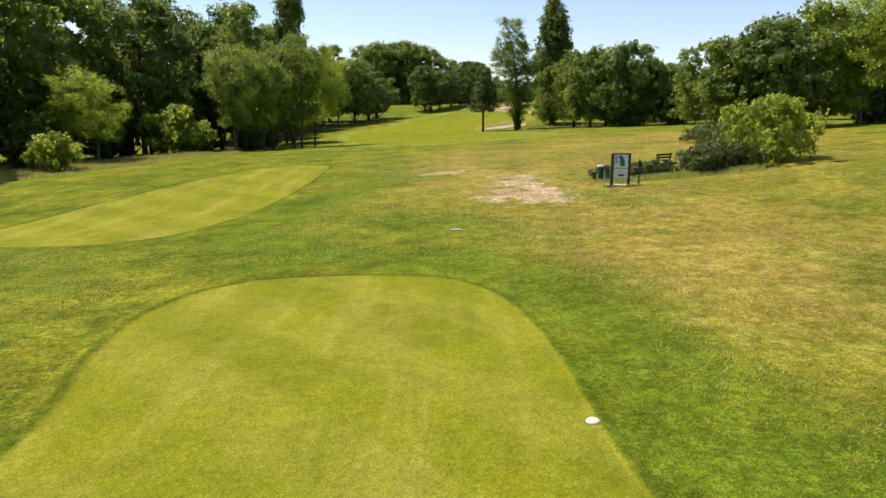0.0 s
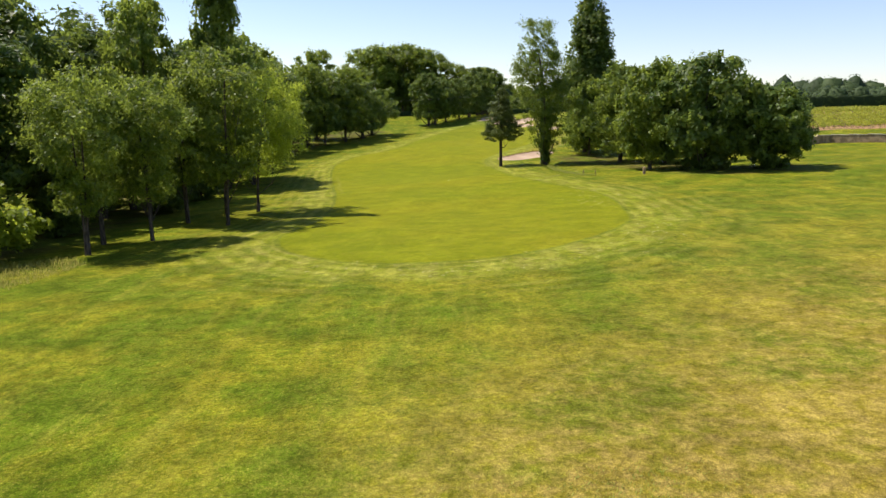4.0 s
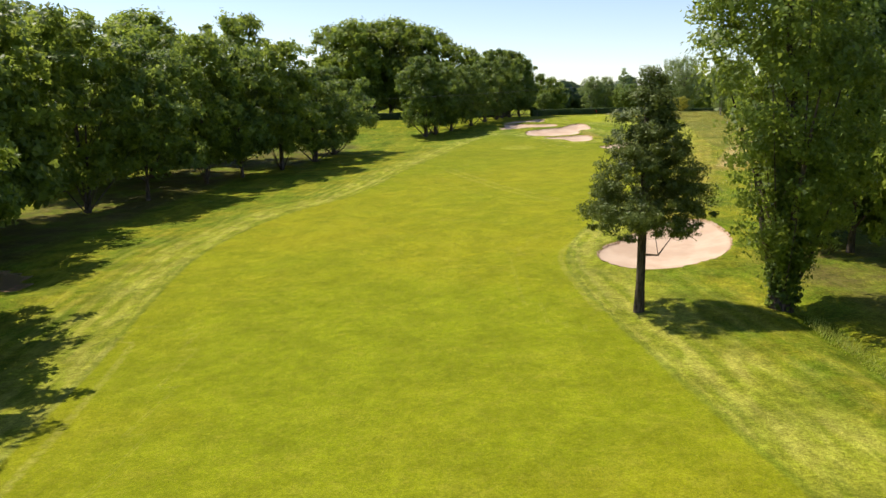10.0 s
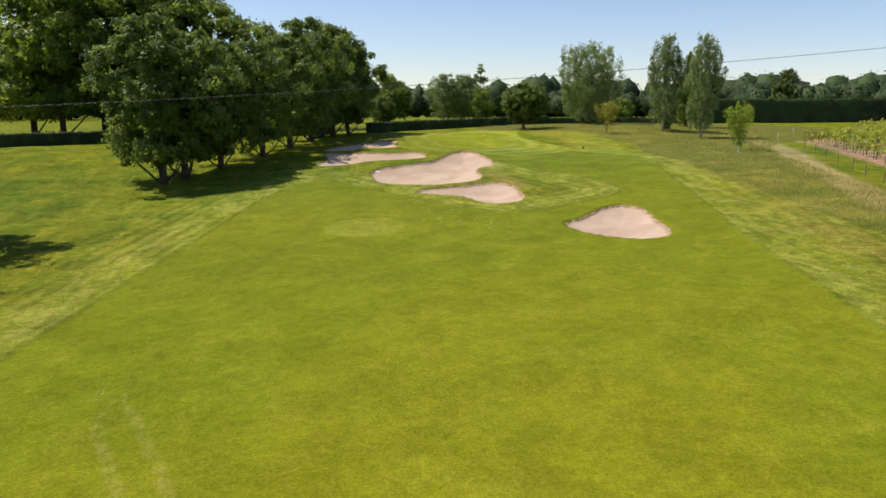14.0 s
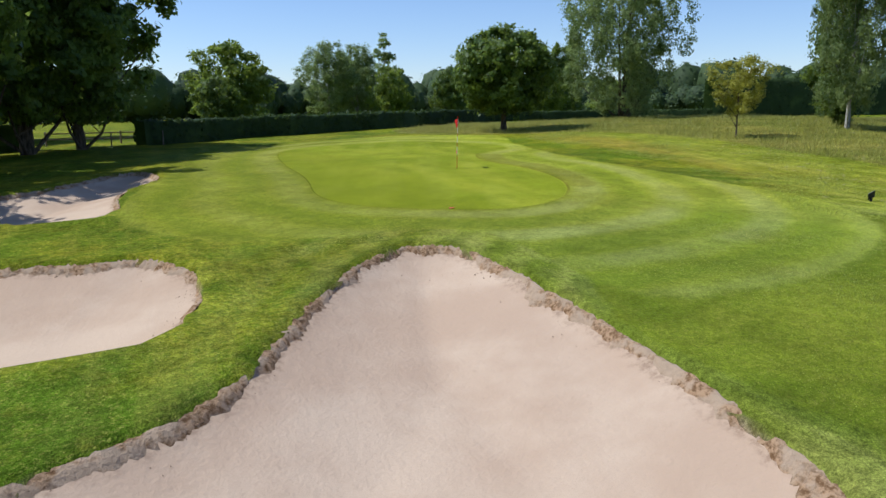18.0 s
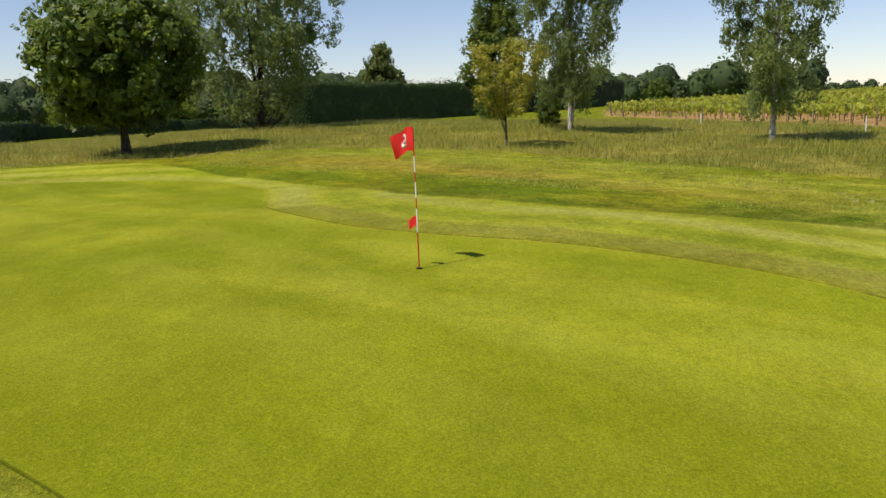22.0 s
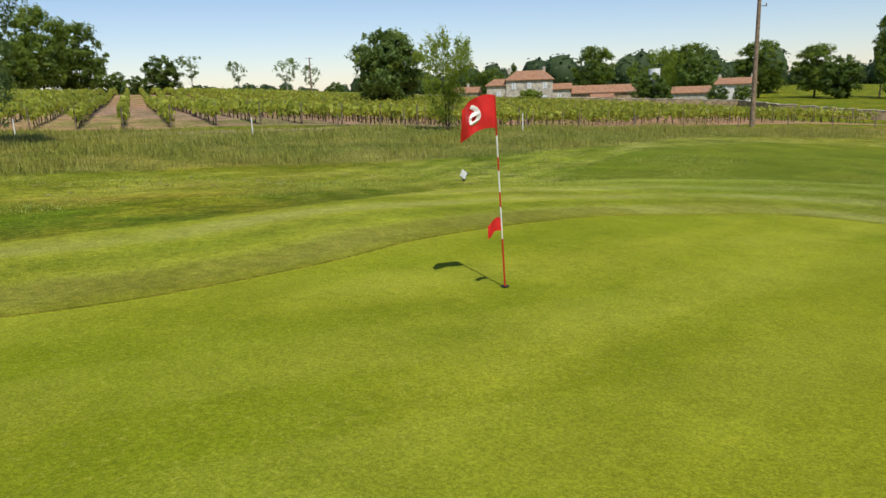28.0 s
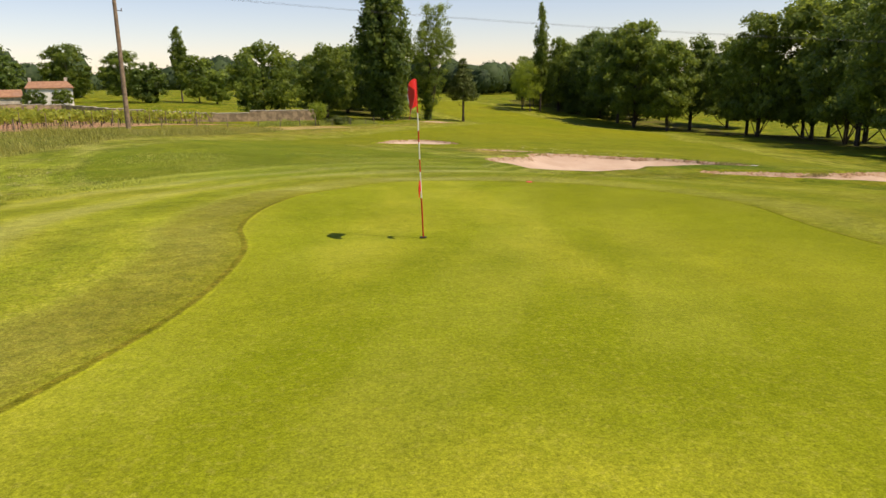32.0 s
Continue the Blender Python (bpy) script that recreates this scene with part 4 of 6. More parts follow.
def plant(model, x, y, turn=0.0, scale=1.0, wide=1.0, label="", group="", deep=0.05):
    """Sets a model tree on the ground: itself the first time, then copies."""
    m = pose(x, y, ground_z(x, y) - deep, 0, 0, turn) @ Matrix.Diagonal((scale * wide, scale * wide, scale, 1))
    if model.name in PLACED:
        ob = copy_thing(model, m)
        ob.matrix_basis = m
    else:
        PLACED.add(model.name)
        ob = model
        ob.matrix_basis = m
    return tagged(ob, label, "", group)


# ---- trees, hedges and shrubs ----
oak = tree("broadleaf_tree", 11, 24, 4.2, 7.2, round_top, LEAF_DARK, "tall dark green broadleaf tree at the edge of the wood", clumps=165, per=125, clump=1.65, leaf=(0.58, 0.44), trunk=0.36, stems=2, limb_count=40, flat=0.6)
oak_b = tree("broadleaf_tree", 12, 25, 3.8, 6.6, round_top, LEAF_MID, "tall green broadleaf tree with a full crown", clumps=160, per=125, clump=1.55, leaf=(0.58, 0.44), trunk=0.32, stems=3, spread=0.35, limb_count=40, flat=0.6)
lime = tree("lime_tree", 13, 21, 2.7, 7.2, round_top, LEAF_DARK, "old lime tree with several dark trunks and low branches", clumps=170, per=176, clump=1.4, leaf=(0.46, 0.36), trunk=0.55, stems=3, spread=0.5, gaps=0.03, limb_count=40, flat=0.6)
ash = tree("ash_tree", 14, 14.5, 3.6, 3.5, vase, LEAF_MID, "mid-green ash tree with a slim trunk on the wood's edge", clumps=120, per=152, clump=1.05, leaf=(0.27, 0.18), trunk=0.2, stems=2, droop=0.4, gaps=0.12)
far_oak = tree("broadleaf_tree", 51, 24, 3.4, 7.2, round_top, LEAF_MID, "tall dark green broadleaf tree deep in the wood", clumps=190, per=90, clump=1.75, leaf=(0.67, 0.55), trunk=0.36, stems=2, limb_count=16)
locust = tree("locust_tree", 15, 14.5, 3.8, 4.3, round_top, LEAF_FRESH, "light green locust tree with a thin bare trunk", clumps=150, per=180, clump=1.15, leaf=(0.22, 0.14), trunk=0.17, droop=0.5, gaps=0.1, lean=2.0)
poplar = tree("lombardy_poplar", 16, 31, 0.8, 4.9, column, LEAF_DARK, "very tall dark columnar Lombardy poplar", clumps=330, per=129, clump=1.3, leaf=(0.48, 0.43), trunk=0.5, flat=1.5)
thin_poplar = tree("slim_poplar", 17, 25, 6, 2.6, column, LEAF_MID, "slim tall poplar rising above the wood", clumps=150, per=107, clump=1.0, leaf=(0.44, 0.37), trunk=0.26, gaps=0.08, flat=1.4)
ivy_tree = tree("ivy_clad_poplar", 18, 24, 0.9, 4.6, lambda v: 0.26 + 1.9 * max(0, v - 0.08) if v < 0.36 else 0.8 + 0.1 * math.sin(v * 14) if v < 0.6 else 0.9 - 0.4 * (v - 0.6) / 0.4, LEAF_MID, "tall irregular poplar with an ivy-clad trunk", clumps=340, per=162, clump=1.1, leaf=(0.22, 0.19), trunk=0.5, lean=-2.6, gaps=0.2)
rng = np.random.default_rng(61)
z, a = rng.uniform(0.1, 8.5, 3600), rng.uniform(0, 6.28, 3600)
r = 0.5 + 0.35 * rng.random(3600) + 0.12 * np.sin(z * 2.1 + a)
ring = np.stack([np.cos(a), np.sin(a), np.full(3600, 0.3)], 1)
v, f = leaf_faces(rng, np.stack([r * np.cos(a) - 2.6 * (z / 24) ** 2, r * np.sin(a), z], 1), ring, 0.26, 0.22, 0.5)
part("ivy", sheet("ivy", v, f, LEAF_DARK, False), None, ivy_tree, "dark ivy covering the trunk")
fir = tree("small_yew_tree", 19, 13.4, 4.3, 3.2, lambda v: 0.72 + 1.9 * v if v < 0.15 else 0.05 + 0.95 * (1 - (v - 0.15) / 0.85) ** 0.9, LEAF_FIR, "dark olive evergreen tree with several bare stems", clumps=430, per=170, clump=0.52, leaf=(0.17, 0.07), trunk=0.46, stems=4, spread=0.12, flat=0.5, gaps=0.03, limb_count=60, rise=0.05)
walnut = tree("walnut_tree", 20, 15, 1.8, 5.6, round_top, LEAF_MID, "light green walnut tree with spreading branches", clumps=150, per=117, clump=1.35, leaf=(0.52, 0.37), trunk=0.3, droop=0.4, gaps=0.05)
chestnut = tree("chestnut_tree", 21, 14.5, 0.2, 6.4, ball, LEAF_DARK, "dense dark round chestnut tree with foliage to the ground", clumps=200, per=129, clump=1.4, leaf=(0.52, 0.43), trunk=0.4)
far_chestnut = tree("round_tree", 52, 14.5, 0.2, 6.4, ball, LEAF_DARK, "distant round dark green tree", clumps=110, per=102, clump=1.45, leaf=(0.64, 0.52), trunk=0.4, limb_count=14)
far_walnut = tree("spreading_tree", 53, 15, 1.5, 5.6, round_top, LEAF_MID, "distant light green spreading tree", clumps=100, per=102, clump=1.4, leaf=(0.59, 0.47), trunk=0.3, limb_count=14)
hornbeam = tree("round_tree", 22, 9.3, 1.7, 4.0, ball, LEAF_DARK, "neat round-headed tree with a short dark trunk behind the green", clumps=330, per=118, clump=0.8, leaf=(0.29, 0.24), trunk=0.26, lumpy=0.2)
white_poplar = tree("white_poplar", 23, 13, 1.3, 3.2, lambda v: 0.55 + 1.1 * v if v < 0.4 else 0.99 - 0.7 * ((v - 0.4) / 0.6) ** 2, LEAF_GREY, "young white poplar with a pale trunk and airy grey-green leaves", clumps=300, per=200, clump=0.55, leaf=(0.14, 0.12), trunk=0.17, bark_material=PALE_BARK, gaps=0.05, flat=1.6, limb_count=44)
willow_poplar = tree("grey_poplar", 24, 13, 0.4, 4.4, lambda v: 0.55 + 0.6 * math.sin(min(1, v * 1.05) * 2.6), LEAF_GREY, "bushy grey-green poplar with many upright stems", clumps=340, per=200, clump=0.66, leaf=(0.16, 0.14), trunk=0.3, stems=4, spread=0.3, flat=1.5, gaps=0.05, limb_count=60)
cypress = tree("columnar_poplar", 25, 13.5, 0.2, 1.9, column, LEAF_DARK, "dark narrow columnar tree in the long grass", clumps=200, per=125, clump=0.6, leaf=(0.22, 0.18), trunk=0.18, flat=1.5)
golden = tree("golden_maple", 26, 5.6, 1.7, 1.8, vase, LEAF_YELLOW, "small young tree with yellow-gold leaves in the long grass", clumps=120, per=114, clump=0.42, leaf=(0.12, 0.10), trunk=0.07, gaps=0.1, limb_count=40)
sapling = tree("young_tree", 27, 6.6, 0.7, 1.9, vase, LEAF_FRESH, "young bushy tree with fresh green leaves in the meadow", clumps=110, per=114, clump=0.5, leaf=(0.14, 0.10), trunk=0.09, stems=3, spread=0.12, gaps=0.12, flat=1.3, limb_count=40)
shrub = tree("shrub", 28, 2.9, 0.05, 2.7, ball, LEAF_FRESH, "large round shrub with glossy green leaves on the grass", "shrub", clumps=130, per=133, clump=0.42, leaf=(0.16, 0.12), trunk=0.08, stems=4, spread=0.3)
low_shrub = tree("low_shrub", 29, 1.0, 0.02, 0.9, ball, LEAF_FIR, "low bushy shrub of the planted bed", "shrub", clumps=45, per=95, clump=0.22, leaf=(0.10, 0.06), trunk=0.03, stems=4, spread=0.12)
clipped_bush = tree("clipped_bush", 35, 1.35, 0.02, 2.5, lambda v: math.sqrt(max(0.05, 1 - v ** 3)), LEAF_FIR, "broad low clipped bush with dark brownish-green leaves", "shrub", clumps=260, per=60, clump=0.26, leaf=(0.1, 0.07), trunk=0.05, stems=4, spread=0.5, lumpy=0.3)
wood_bush = tree("elder_bush", 30, 5.5, 0.1, 3.4, ball, LEAF_FRESH, "sunlit light green bush at the edge of the wood", "shrub", clumps=90, per=77, clump=0.85, leaf=(0.44, 0.30), trunk=0.1, stems=4, spread=0.5)
pine = tree("slender_pine", 31, 15, 3.5, 2.2, lambda v: 0.9 - 0.6 * v, LEAF_GREY, "slender thin-crowned tree beyond the hedge", clumps=60, per=78, clump=0.8, leaf=(0.44, 0.22), trunk=0.16, gaps=0.25, flat=0.5)
cedar = tree("broad_conifer", 32, 11, 0.3, 7.0, cone_shape, LEAF_FIR, "broad dark conifer behind the tall hedge", clumps=260, per=98, clump=1.1, leaf=(0.59, 0.29), trunk=0.35, flat=0.5)
bare_tree = tree("sparse_tree", 33, 11, 4.5, 3.6, vase, LEAF_GREY, "sparse pale tree on the vineyard's crest", clumps=50, per=39, clump=0.8, leaf=(0.44, 0.25), trunk=0.16, gaps=0.25, bark_material=PALE_BARK, limb_count=46)
willow = tree("weeping_willow", 34, 10, 0.5, 6.0, ball, LEAF_FRESH, "weeping willow by the farm", clumps=90, per=88, clump=1.0, leaf=(0.68, 0.18), trunk=0.3, droop=2.0, flat=1.6)

rnd = random.Random(5)
EDGE = "trees along the wood's edge"
for x, y, s in [(-24.6, 85.8, 0.83), (-26.2, 91.5, 0.92), (-22.8, 92.4, 0.86), (-24.6, 105, 1.05)]:
    plant(ash, x, y, rnd.uniform(0, 360), s, 0.95, group=EDGE)
plant(ash, -20.1, 102.0, 120, 1.08, 1.0, "ash tree with a dark ivy-covered trunk on the wood's edge", EDGE)
plant(oak_b, -29.5, 108, 70, 0.86, 0.6, "tall narrow green tree behind the wood's edge", EDGE)
plant(locust, -19.8, 111.8, 0, 1.0, 0.92, group=EDGE)
plant(locust, -33, 69, 200, 0.6, 1.2, "young yellow-green tree on the wood's edge", EDGE)
plant(thin_poplar, -23.0, 111.5, 10, 1.22, 0.58)
plant(wood_bush, -30.8, 84, 20)
plant(wood_bush, -31, 57, 80, 0.55, 0.9)
for x, y, s in [(-37, 121, 1.05), (-38, 92, 0.95), (-46, 86, 1.0), (-44, 74, 0.95), (-52, 96, 1.05), (-42, 104, 1.05), (-58, 80, 1.0), (-35, 128, 0.85), (-50, 116, 1.0), (-45, 62, 0.85), (-40, 52, 0.7), (-54, 60, 0.95), (-36, 112, 0.9), (-44, 132, 0.95), (-64, 100, 1.0)]:
    plant(far_oak if x < -43 else rnd.choice((oak, oak_b)), x, y, rnd.uniform(0, 360), 0.9 * s * rnd.uniform(0.95, 1.05), rnd.uniform(0.95, 1.1), group=EDGE)
UNDER = "bushes under the wood"
for x, y, k in [(-37, 50, 0.3), (-41, 57, 0.36), (-38, 66, 0.3), (-43, 76, 0.4), (-38, 80, 0.32), (-41, 92, 0.36), (-33, 98, 0.3), (-36, 104, 0.34), (-31, 116, 0.3), (-39, 118, 0.36), (-48, 66, 0.4), (-50, 88, 0.42), (-33.5, 124, 0.36), (-32, 130, 0.34), (-37, 136, 0.36)]:
    plant(far_chestnut, x, y, rnd.uniform(0, 360), k, 1.15, "dark bush in the shade under the wood", UNDER)
ROW = "row of trees beside the fairway"
for x, y, s in [(-33.5, 144.5, 1.1), (-35, 151.5, 1.12), (-32.5, 157, 0.98), (-36, 167, 0.9), (-45, 160, 1.0), (-46, 186, 1.08), (-50, 197, 1.15), (-46, 211, 1.1), (-42, 219, 1.0), (-38, 231, 1.0), (-34, 236, 0.95), (-29.5, 243, 0.95), (-52, 172, 1.0), (-56, 203, 1.25), (-53, 190, 1.2), (-58, 228, 1.15), (-50, 240, 1.1), (-62, 185, 1.05), (-40, 256, 1.2), (-60, 150, 1.0), (-30, 343, 1.34), (-20, 346, 1.36), (-11, 350, 1.26), (2, 356, 1.0), (12, 362, 0.9), (-58, 262, 1.3), (-37, 352, 1.3), (-26, 356, 1.35), (-16, 357, 1.35), (-6, 360, 1.2), (-70, 240, 1.3), (-70, 285, 1.35)]:
    plant(far_oak if x < -47 or y > 280 else rnd.choice((oak, oak_b)), x, y, rnd.uniform(0, 360), 0.88 * s, rnd.uniform(0.95, 1.1), group=ROW)
LIMES = "lime trees beside the green"
for x, y, s in [(-26, 254, 0.79), (-24.2, 265, 0.8), (-7.1, 290, 0.86), (-5, 292, 0.8), (-1.4, 295.8, 0.7), (3.4, 302, 0.7), (7.2, 310, 0.74), (10.8, 320, 0.88), (13, 331, 0.9), (15.4, 335, 0.88), (18.6, 338, 0.8)]:
    plant(lime, x, y, rnd.uniform(0, 360), s, 1.18 if y < 280 else rnd.uniform(0.85, 1.0), group=LIMES)
plant(fir, 9.0, 163, 0, 1.0)
plant(ivy_tree, 16.5, 162.3, 0, 1.0)
plant(poplar, 26.8, 179.5, 0, 1.0)
CLUMP = "trees in the clump right of the fairway"
plant(walnut, 26.2, 173.4, 30, 0.92, 0.8, group=CLUMP)
plant(walnut, 28.2, 157, 100, 1.05, 0.95, group=CLUMP)
plant(walnut, 33.5, 150, 200, 1.0, 1.0, group=CLUMP)
plant(walnut, 28, 138.5, 260, 0.98, 0.85, group=CLUMP)
plant(chestnut, 33.5, 133.5, 0, 1.0, 0.95, group=CLUMP)
plant(chestnut, 41.5, 131.5, 90, 0.72, 1.0, group=CLUMP)
plant(walnut, 50, 172.5, 50, 0.95, 1.1, "large round tree by the end of the stone wall", CLUMP)
plant(walnut, 38, 167, 10, 0.95, 1.0, group=CLUMP)
GROVE = "trees of the grove by the tee"
plant(walnut, 26.6, 71, 0, 0.58, 1.15, "dense spreading tree of the grove by the tee", GROVE)
plant(chestnut, 30.5, 68.5, 70, 0.68, 1.0, "dense broad tree of the grove by the tee", GROVE)
plant(walnut, 37, 73, 140, 0.78, 1.15, group=GROVE)
plant(locust, 40, 70, 10, 0.95, 1.3, "taller light green tree in the grove by the tee", GROVE)
plant(chestnut, 46, 77, 10, 0.75, 1.0, group=GROVE)
plant(shrub, 16.2, 36.0, 0, 1.05, 0.76)
plant(clipped_bush, 19.3, 50.4, 0, 1.0)
plant(clipped_bush, 22.6, 51.0, 90, 1.05)
BED = "shrubs of the planted bed"
for i in range(12):
    u = i / 11
    plant(low_shrub, 7.5 + 3.2 * u + rnd.uniform(-0.25, 0.25), 33.3 + 0.9 * u + rnd.uniform(-0.4, 0.5), rnd.uniform(0, 360), rnd.uniform(0.5, 0.72), rnd.uniform(0.9, 1.2), group=BED)
for i in range(16):
    u = i / 15
    plant(low_shrub, 11.9 + 2.6 * u + rnd.uniform(-0.3, 0.3), 33.9 + 1.2 * u + rnd.uniform(-0.6, 1.4), rnd.uniform(0, 360), rnd.uniform(0.95, 1.25), rnd.uniform(0.75, 0.95), group=BED)
plant(hornbeam, 51.05, 335.3, 0, 0.91, 1.02)
plant(willow_poplar, 66.4, 340, 0, 1.2, 0.92)
plant(golden, 59.2, 317.3, 0, 0.95)
plant(cypress, 80.3, 327.3, 0, 1.0, 1.1)
plant(white_poplar, 69.6, 317.4, 0, 1.22, 0.72)
plant(white_poplar, 69.3, 305.8, 140, 1.2, 0.7)
plant(cypress, 71.6, 319.6, 50, 0.22, 1.8, "small dark evergreen bush beside the pale poplar")
plant(sapling, 59.9, 283.3, 0, 0.88, 0.85)
plant(sapling, 38.6, 217.5, 60, 0.5, 1.2, "small grey-green bush in the weeds along the fence")
plant(low_shrub, 36.4, 211, 0, 1.3, 1.2, "low bush in the weeds along the fence")
plant(low_shrub, 35, 206.5, 90, 1.2, 1.3, "low bush in the weeds along the fence")
BEYOND = "trees beyond the hedge"
plant(walnut, 35.4, 397.4, 0, 0.84, 1.2, "distant pale green spreading tree", BEYOND)
plant(chestnut, 32.6, 387, 0, 0.48, 0.95, "distant dark round tree behind the hedge", BEYOND)
plant(white_poplar, 51, 398, 0, 1.0, 1.4, group=BEYOND)
plant(white_poplar, 57, 402, 90, 1.0, 1.2, group=BEYOND)
plant(walnut, 60.5, 395, 90, 0.6, 0.9, "distant light green tree behind the hedge", BEYOND)
plant(pine, 67.6, 419.8, 0, 1.13, 1.1)
plant(chestnut, 72, 396, 40, 0.6, 0.8, "distant dark round tree behind the hedge", BEYOND)
plant(chestnut, 82, 410, 140, 0.7, 0.8, "distant dark round tree behind the hedge", BEYOND)
plant(walnut, 88, 392, 240, 0.6, 0.9, "distant light green tree behind the hedge", BEYOND)
plant(cypress, 94, 398, 30, 1.0, 1.3, group=BEYOND)
plant(cypress, 99, 402, 80, 1.05, 1.3, group=BEYOND)
plant(walnut, 94, 380, 40, 0.42, 1.3, "distant light green tree behind the hedge", BEYOND)
plant(cedar, 142, 378, 0, 1.25, 0.62)
CREST = "trees on the vineyard's crest"
for x, y, m, s, w in [(232, 232, far_oak, 0.95, 1.0), (240, 220, far_oak, 0.85, 1.1), (222, 241, far_oak, 0.55, 1.2), (246, 240, far_oak, 0.75, 1.0), (222, 205, far_chestnut, 0.75, 1.0), (236, 212, far_chestnut, 0.5, 1.0), (232, 330, far_chestnut, 0.5, 1.0), (222, 196, bare_tree, 1.1, 1.0), (214, 186, bare_tree, 1.0, 0.8), (207, 174, bare_tree, 1.15, 0.9), (202, 169, bare_tree, 1.0, 0.8), (215, 215, far_chestnut, 0.35, 1.0), (196, 165, far_chestnut, 0.4, 1.0), (186, 160, far_walnut, 0.5, 1.2)]:
    plant(m, x + 5, y + 17, rnd.uniform(0, 360), s, w, group=CREST)
plant(chestnut, 123.5, 230.7, 15, 0.86, 0.95, "large dense round tree at the edge of the vineyard", CREST)
FARM = "trees round the farm"
for x, y, m, s, w in [(103, 178, far_chestnut, 0.46, 1.25), (94, 166, far_chestnut, 0.3, 1.1), (90, 163, far_walnut, 0.3, 1.2), (128, 125, willow, 1.3, 1.0), (116, 128, far_chestnut, 0.8, 1.0), (146, 168, cypress, 0.75, 1.0), (150, 172, far_walnut, 0.62, 1.0), (160, 165, far_chestnut, 0.6, 1.2), (78, 108, thin_poplar, 0.8, 1.0), (140, 140, far_oak, 0.6, 1.2), (124, 116, far_oak, 0.62, 1.2), (104, 118, far_oak, 0.6, 1.2), (92, 112, far_oak, 0.55, 1.2), (84, 120, far_chestnut, 0.7, 1.0), (72, 116, far_oak, 0.5, 1.2), (66, 126, far_walnut, 0.6, 1.1), (168, 190, far_chestnut, 0.5, 1.2)]:
    plant(m, x, y, rnd.uniform(0, 360), s, w, group=FARM)
plant(shrub, 120, 195.5, 10, 1.0, 0.9, "round light green garden shrub before the farmhouse", FARM)


def hedge(label, points, height, thick, seed, leaf=(0.16, 0.1), per=420):
    """A clipped hedge: a leafy skin over a dark twiggy body."""
    rng = np.random.default_rng(seed)
    at = points[0]
    top = thing("hedge", (at[0], at[1], ground_z(*at)), label, "hedge")
    here = np.array([at[0], at[1], ground_z(*at)])
    vs, fs, base, lv, lf, count = [], [], 0, [], [], 0
    for (x0, y0), (x1, y1) in zip(points, points[1:]):
        n = max(2, int(math.hypot(x1 - x0, y1 - y0) / 1.5))
        u = np.linspace(0, 1, n + 1)
        side = np.array([-(y1 - y0), x1 - x0]) / math.hypot(x1 - x0, y1 - y0)
        cx, cy = x0 + (x1 - x0) * u, y0 + (y1 - y0) * u
        cz = land(cx, cy)
        w = thick * 0.42 * (1 + 0.08 * rng.normal(size=n + 1))
        h = height * (0.94 + 0.03 * rng.normal(size=n + 1))
        prof = [(-1, -0.1), (-1.0, 0.9), (-0.75, 1.0), (0.75, 1.0), (1.0, 0.9), (1, -0.1)]
        ring = np.stack([np.stack([cx + side[0] * a * w, cy + side[1] * a * w, cz + b * h], 1) for a, b in prof], 1) - here
        vs.append(ring.reshape(-1, 3))
        k = np.arange(n)[:, None] * 6
        s = np.arange(5)[None, :]
        fs.append(np.stack([k + s, k + s + 1, k + s + 7, k + s + 6], -1).reshape(-1, 4) + base)
        base += (n + 1) * 6
        m = int(per * math.hypot(x1 - x0, y1 - y0) / 10)
        t = rng.random(m)
        face = rng.choice(3, m, p=[0.38, 0.38, 0.24])
        b = np.where(face < 2, rng.random(m), 1.0)
        a = np.where(face == 0, -1.0, np.where(face == 1, 1.0, rng.uniform(-1, 1, m)))
        px, py = x0 + (x1 - x0) * t + side[0] * a * thick * 0.46, y0 + (y1 - y0) * t + side[1] * a * thick * 0.46
        pz = land(px, py) + b * height * (0.96 + 0.03 * np.sin(t * n * 0.9)) + np.where(face == 2, rng.normal(0, 0.05 * height, m), 0)
        outward = np.where((face < 2)[:, None], np.stack([side[0] * a, side[1] * a, np.full(m, 0.3)], 1), np.array([[0, 0, 1.0]]))
        v, f = leaf_faces(rng, np.stack([px, py, pz], 1) - here, outward, leaf[0] * 2.2, leaf[1] * 2.2)
        lv.append(v)
        lf.append(f + count)
        count += len(v)
    part("twig_body", sheet("twig_body", np.concatenate(vs), np.concatenate(fs), LEAF_HEDGE), None, top)
    part("leaf_skin", sheet("leaf_skin", np.concatenate(lv), np.concatenate(lf), LEAF_HEDGE, False), None, top)


hedge("clipped dark green hedge behind the green", [(22.4, 340), (35, 349), (54, 363), (72, 376)], 1.9, 1.6, 41, per=700)
hedge("clipped dark green hedge behind the lime trees", [(-60, 316), (-30, 326), (15, 339.5)], 2.0, 1.6, 42)
hedge("low green hedge beyond the long grass", [(71.5, 375.6), (92, 377), (112, 369)], 1.5, 1.6, 43)
hedge("very tall dark clipped conifer hedge", [(106, 371.5), (150, 361), (203, 349)], 6.3, 3.0, 44, per=900)


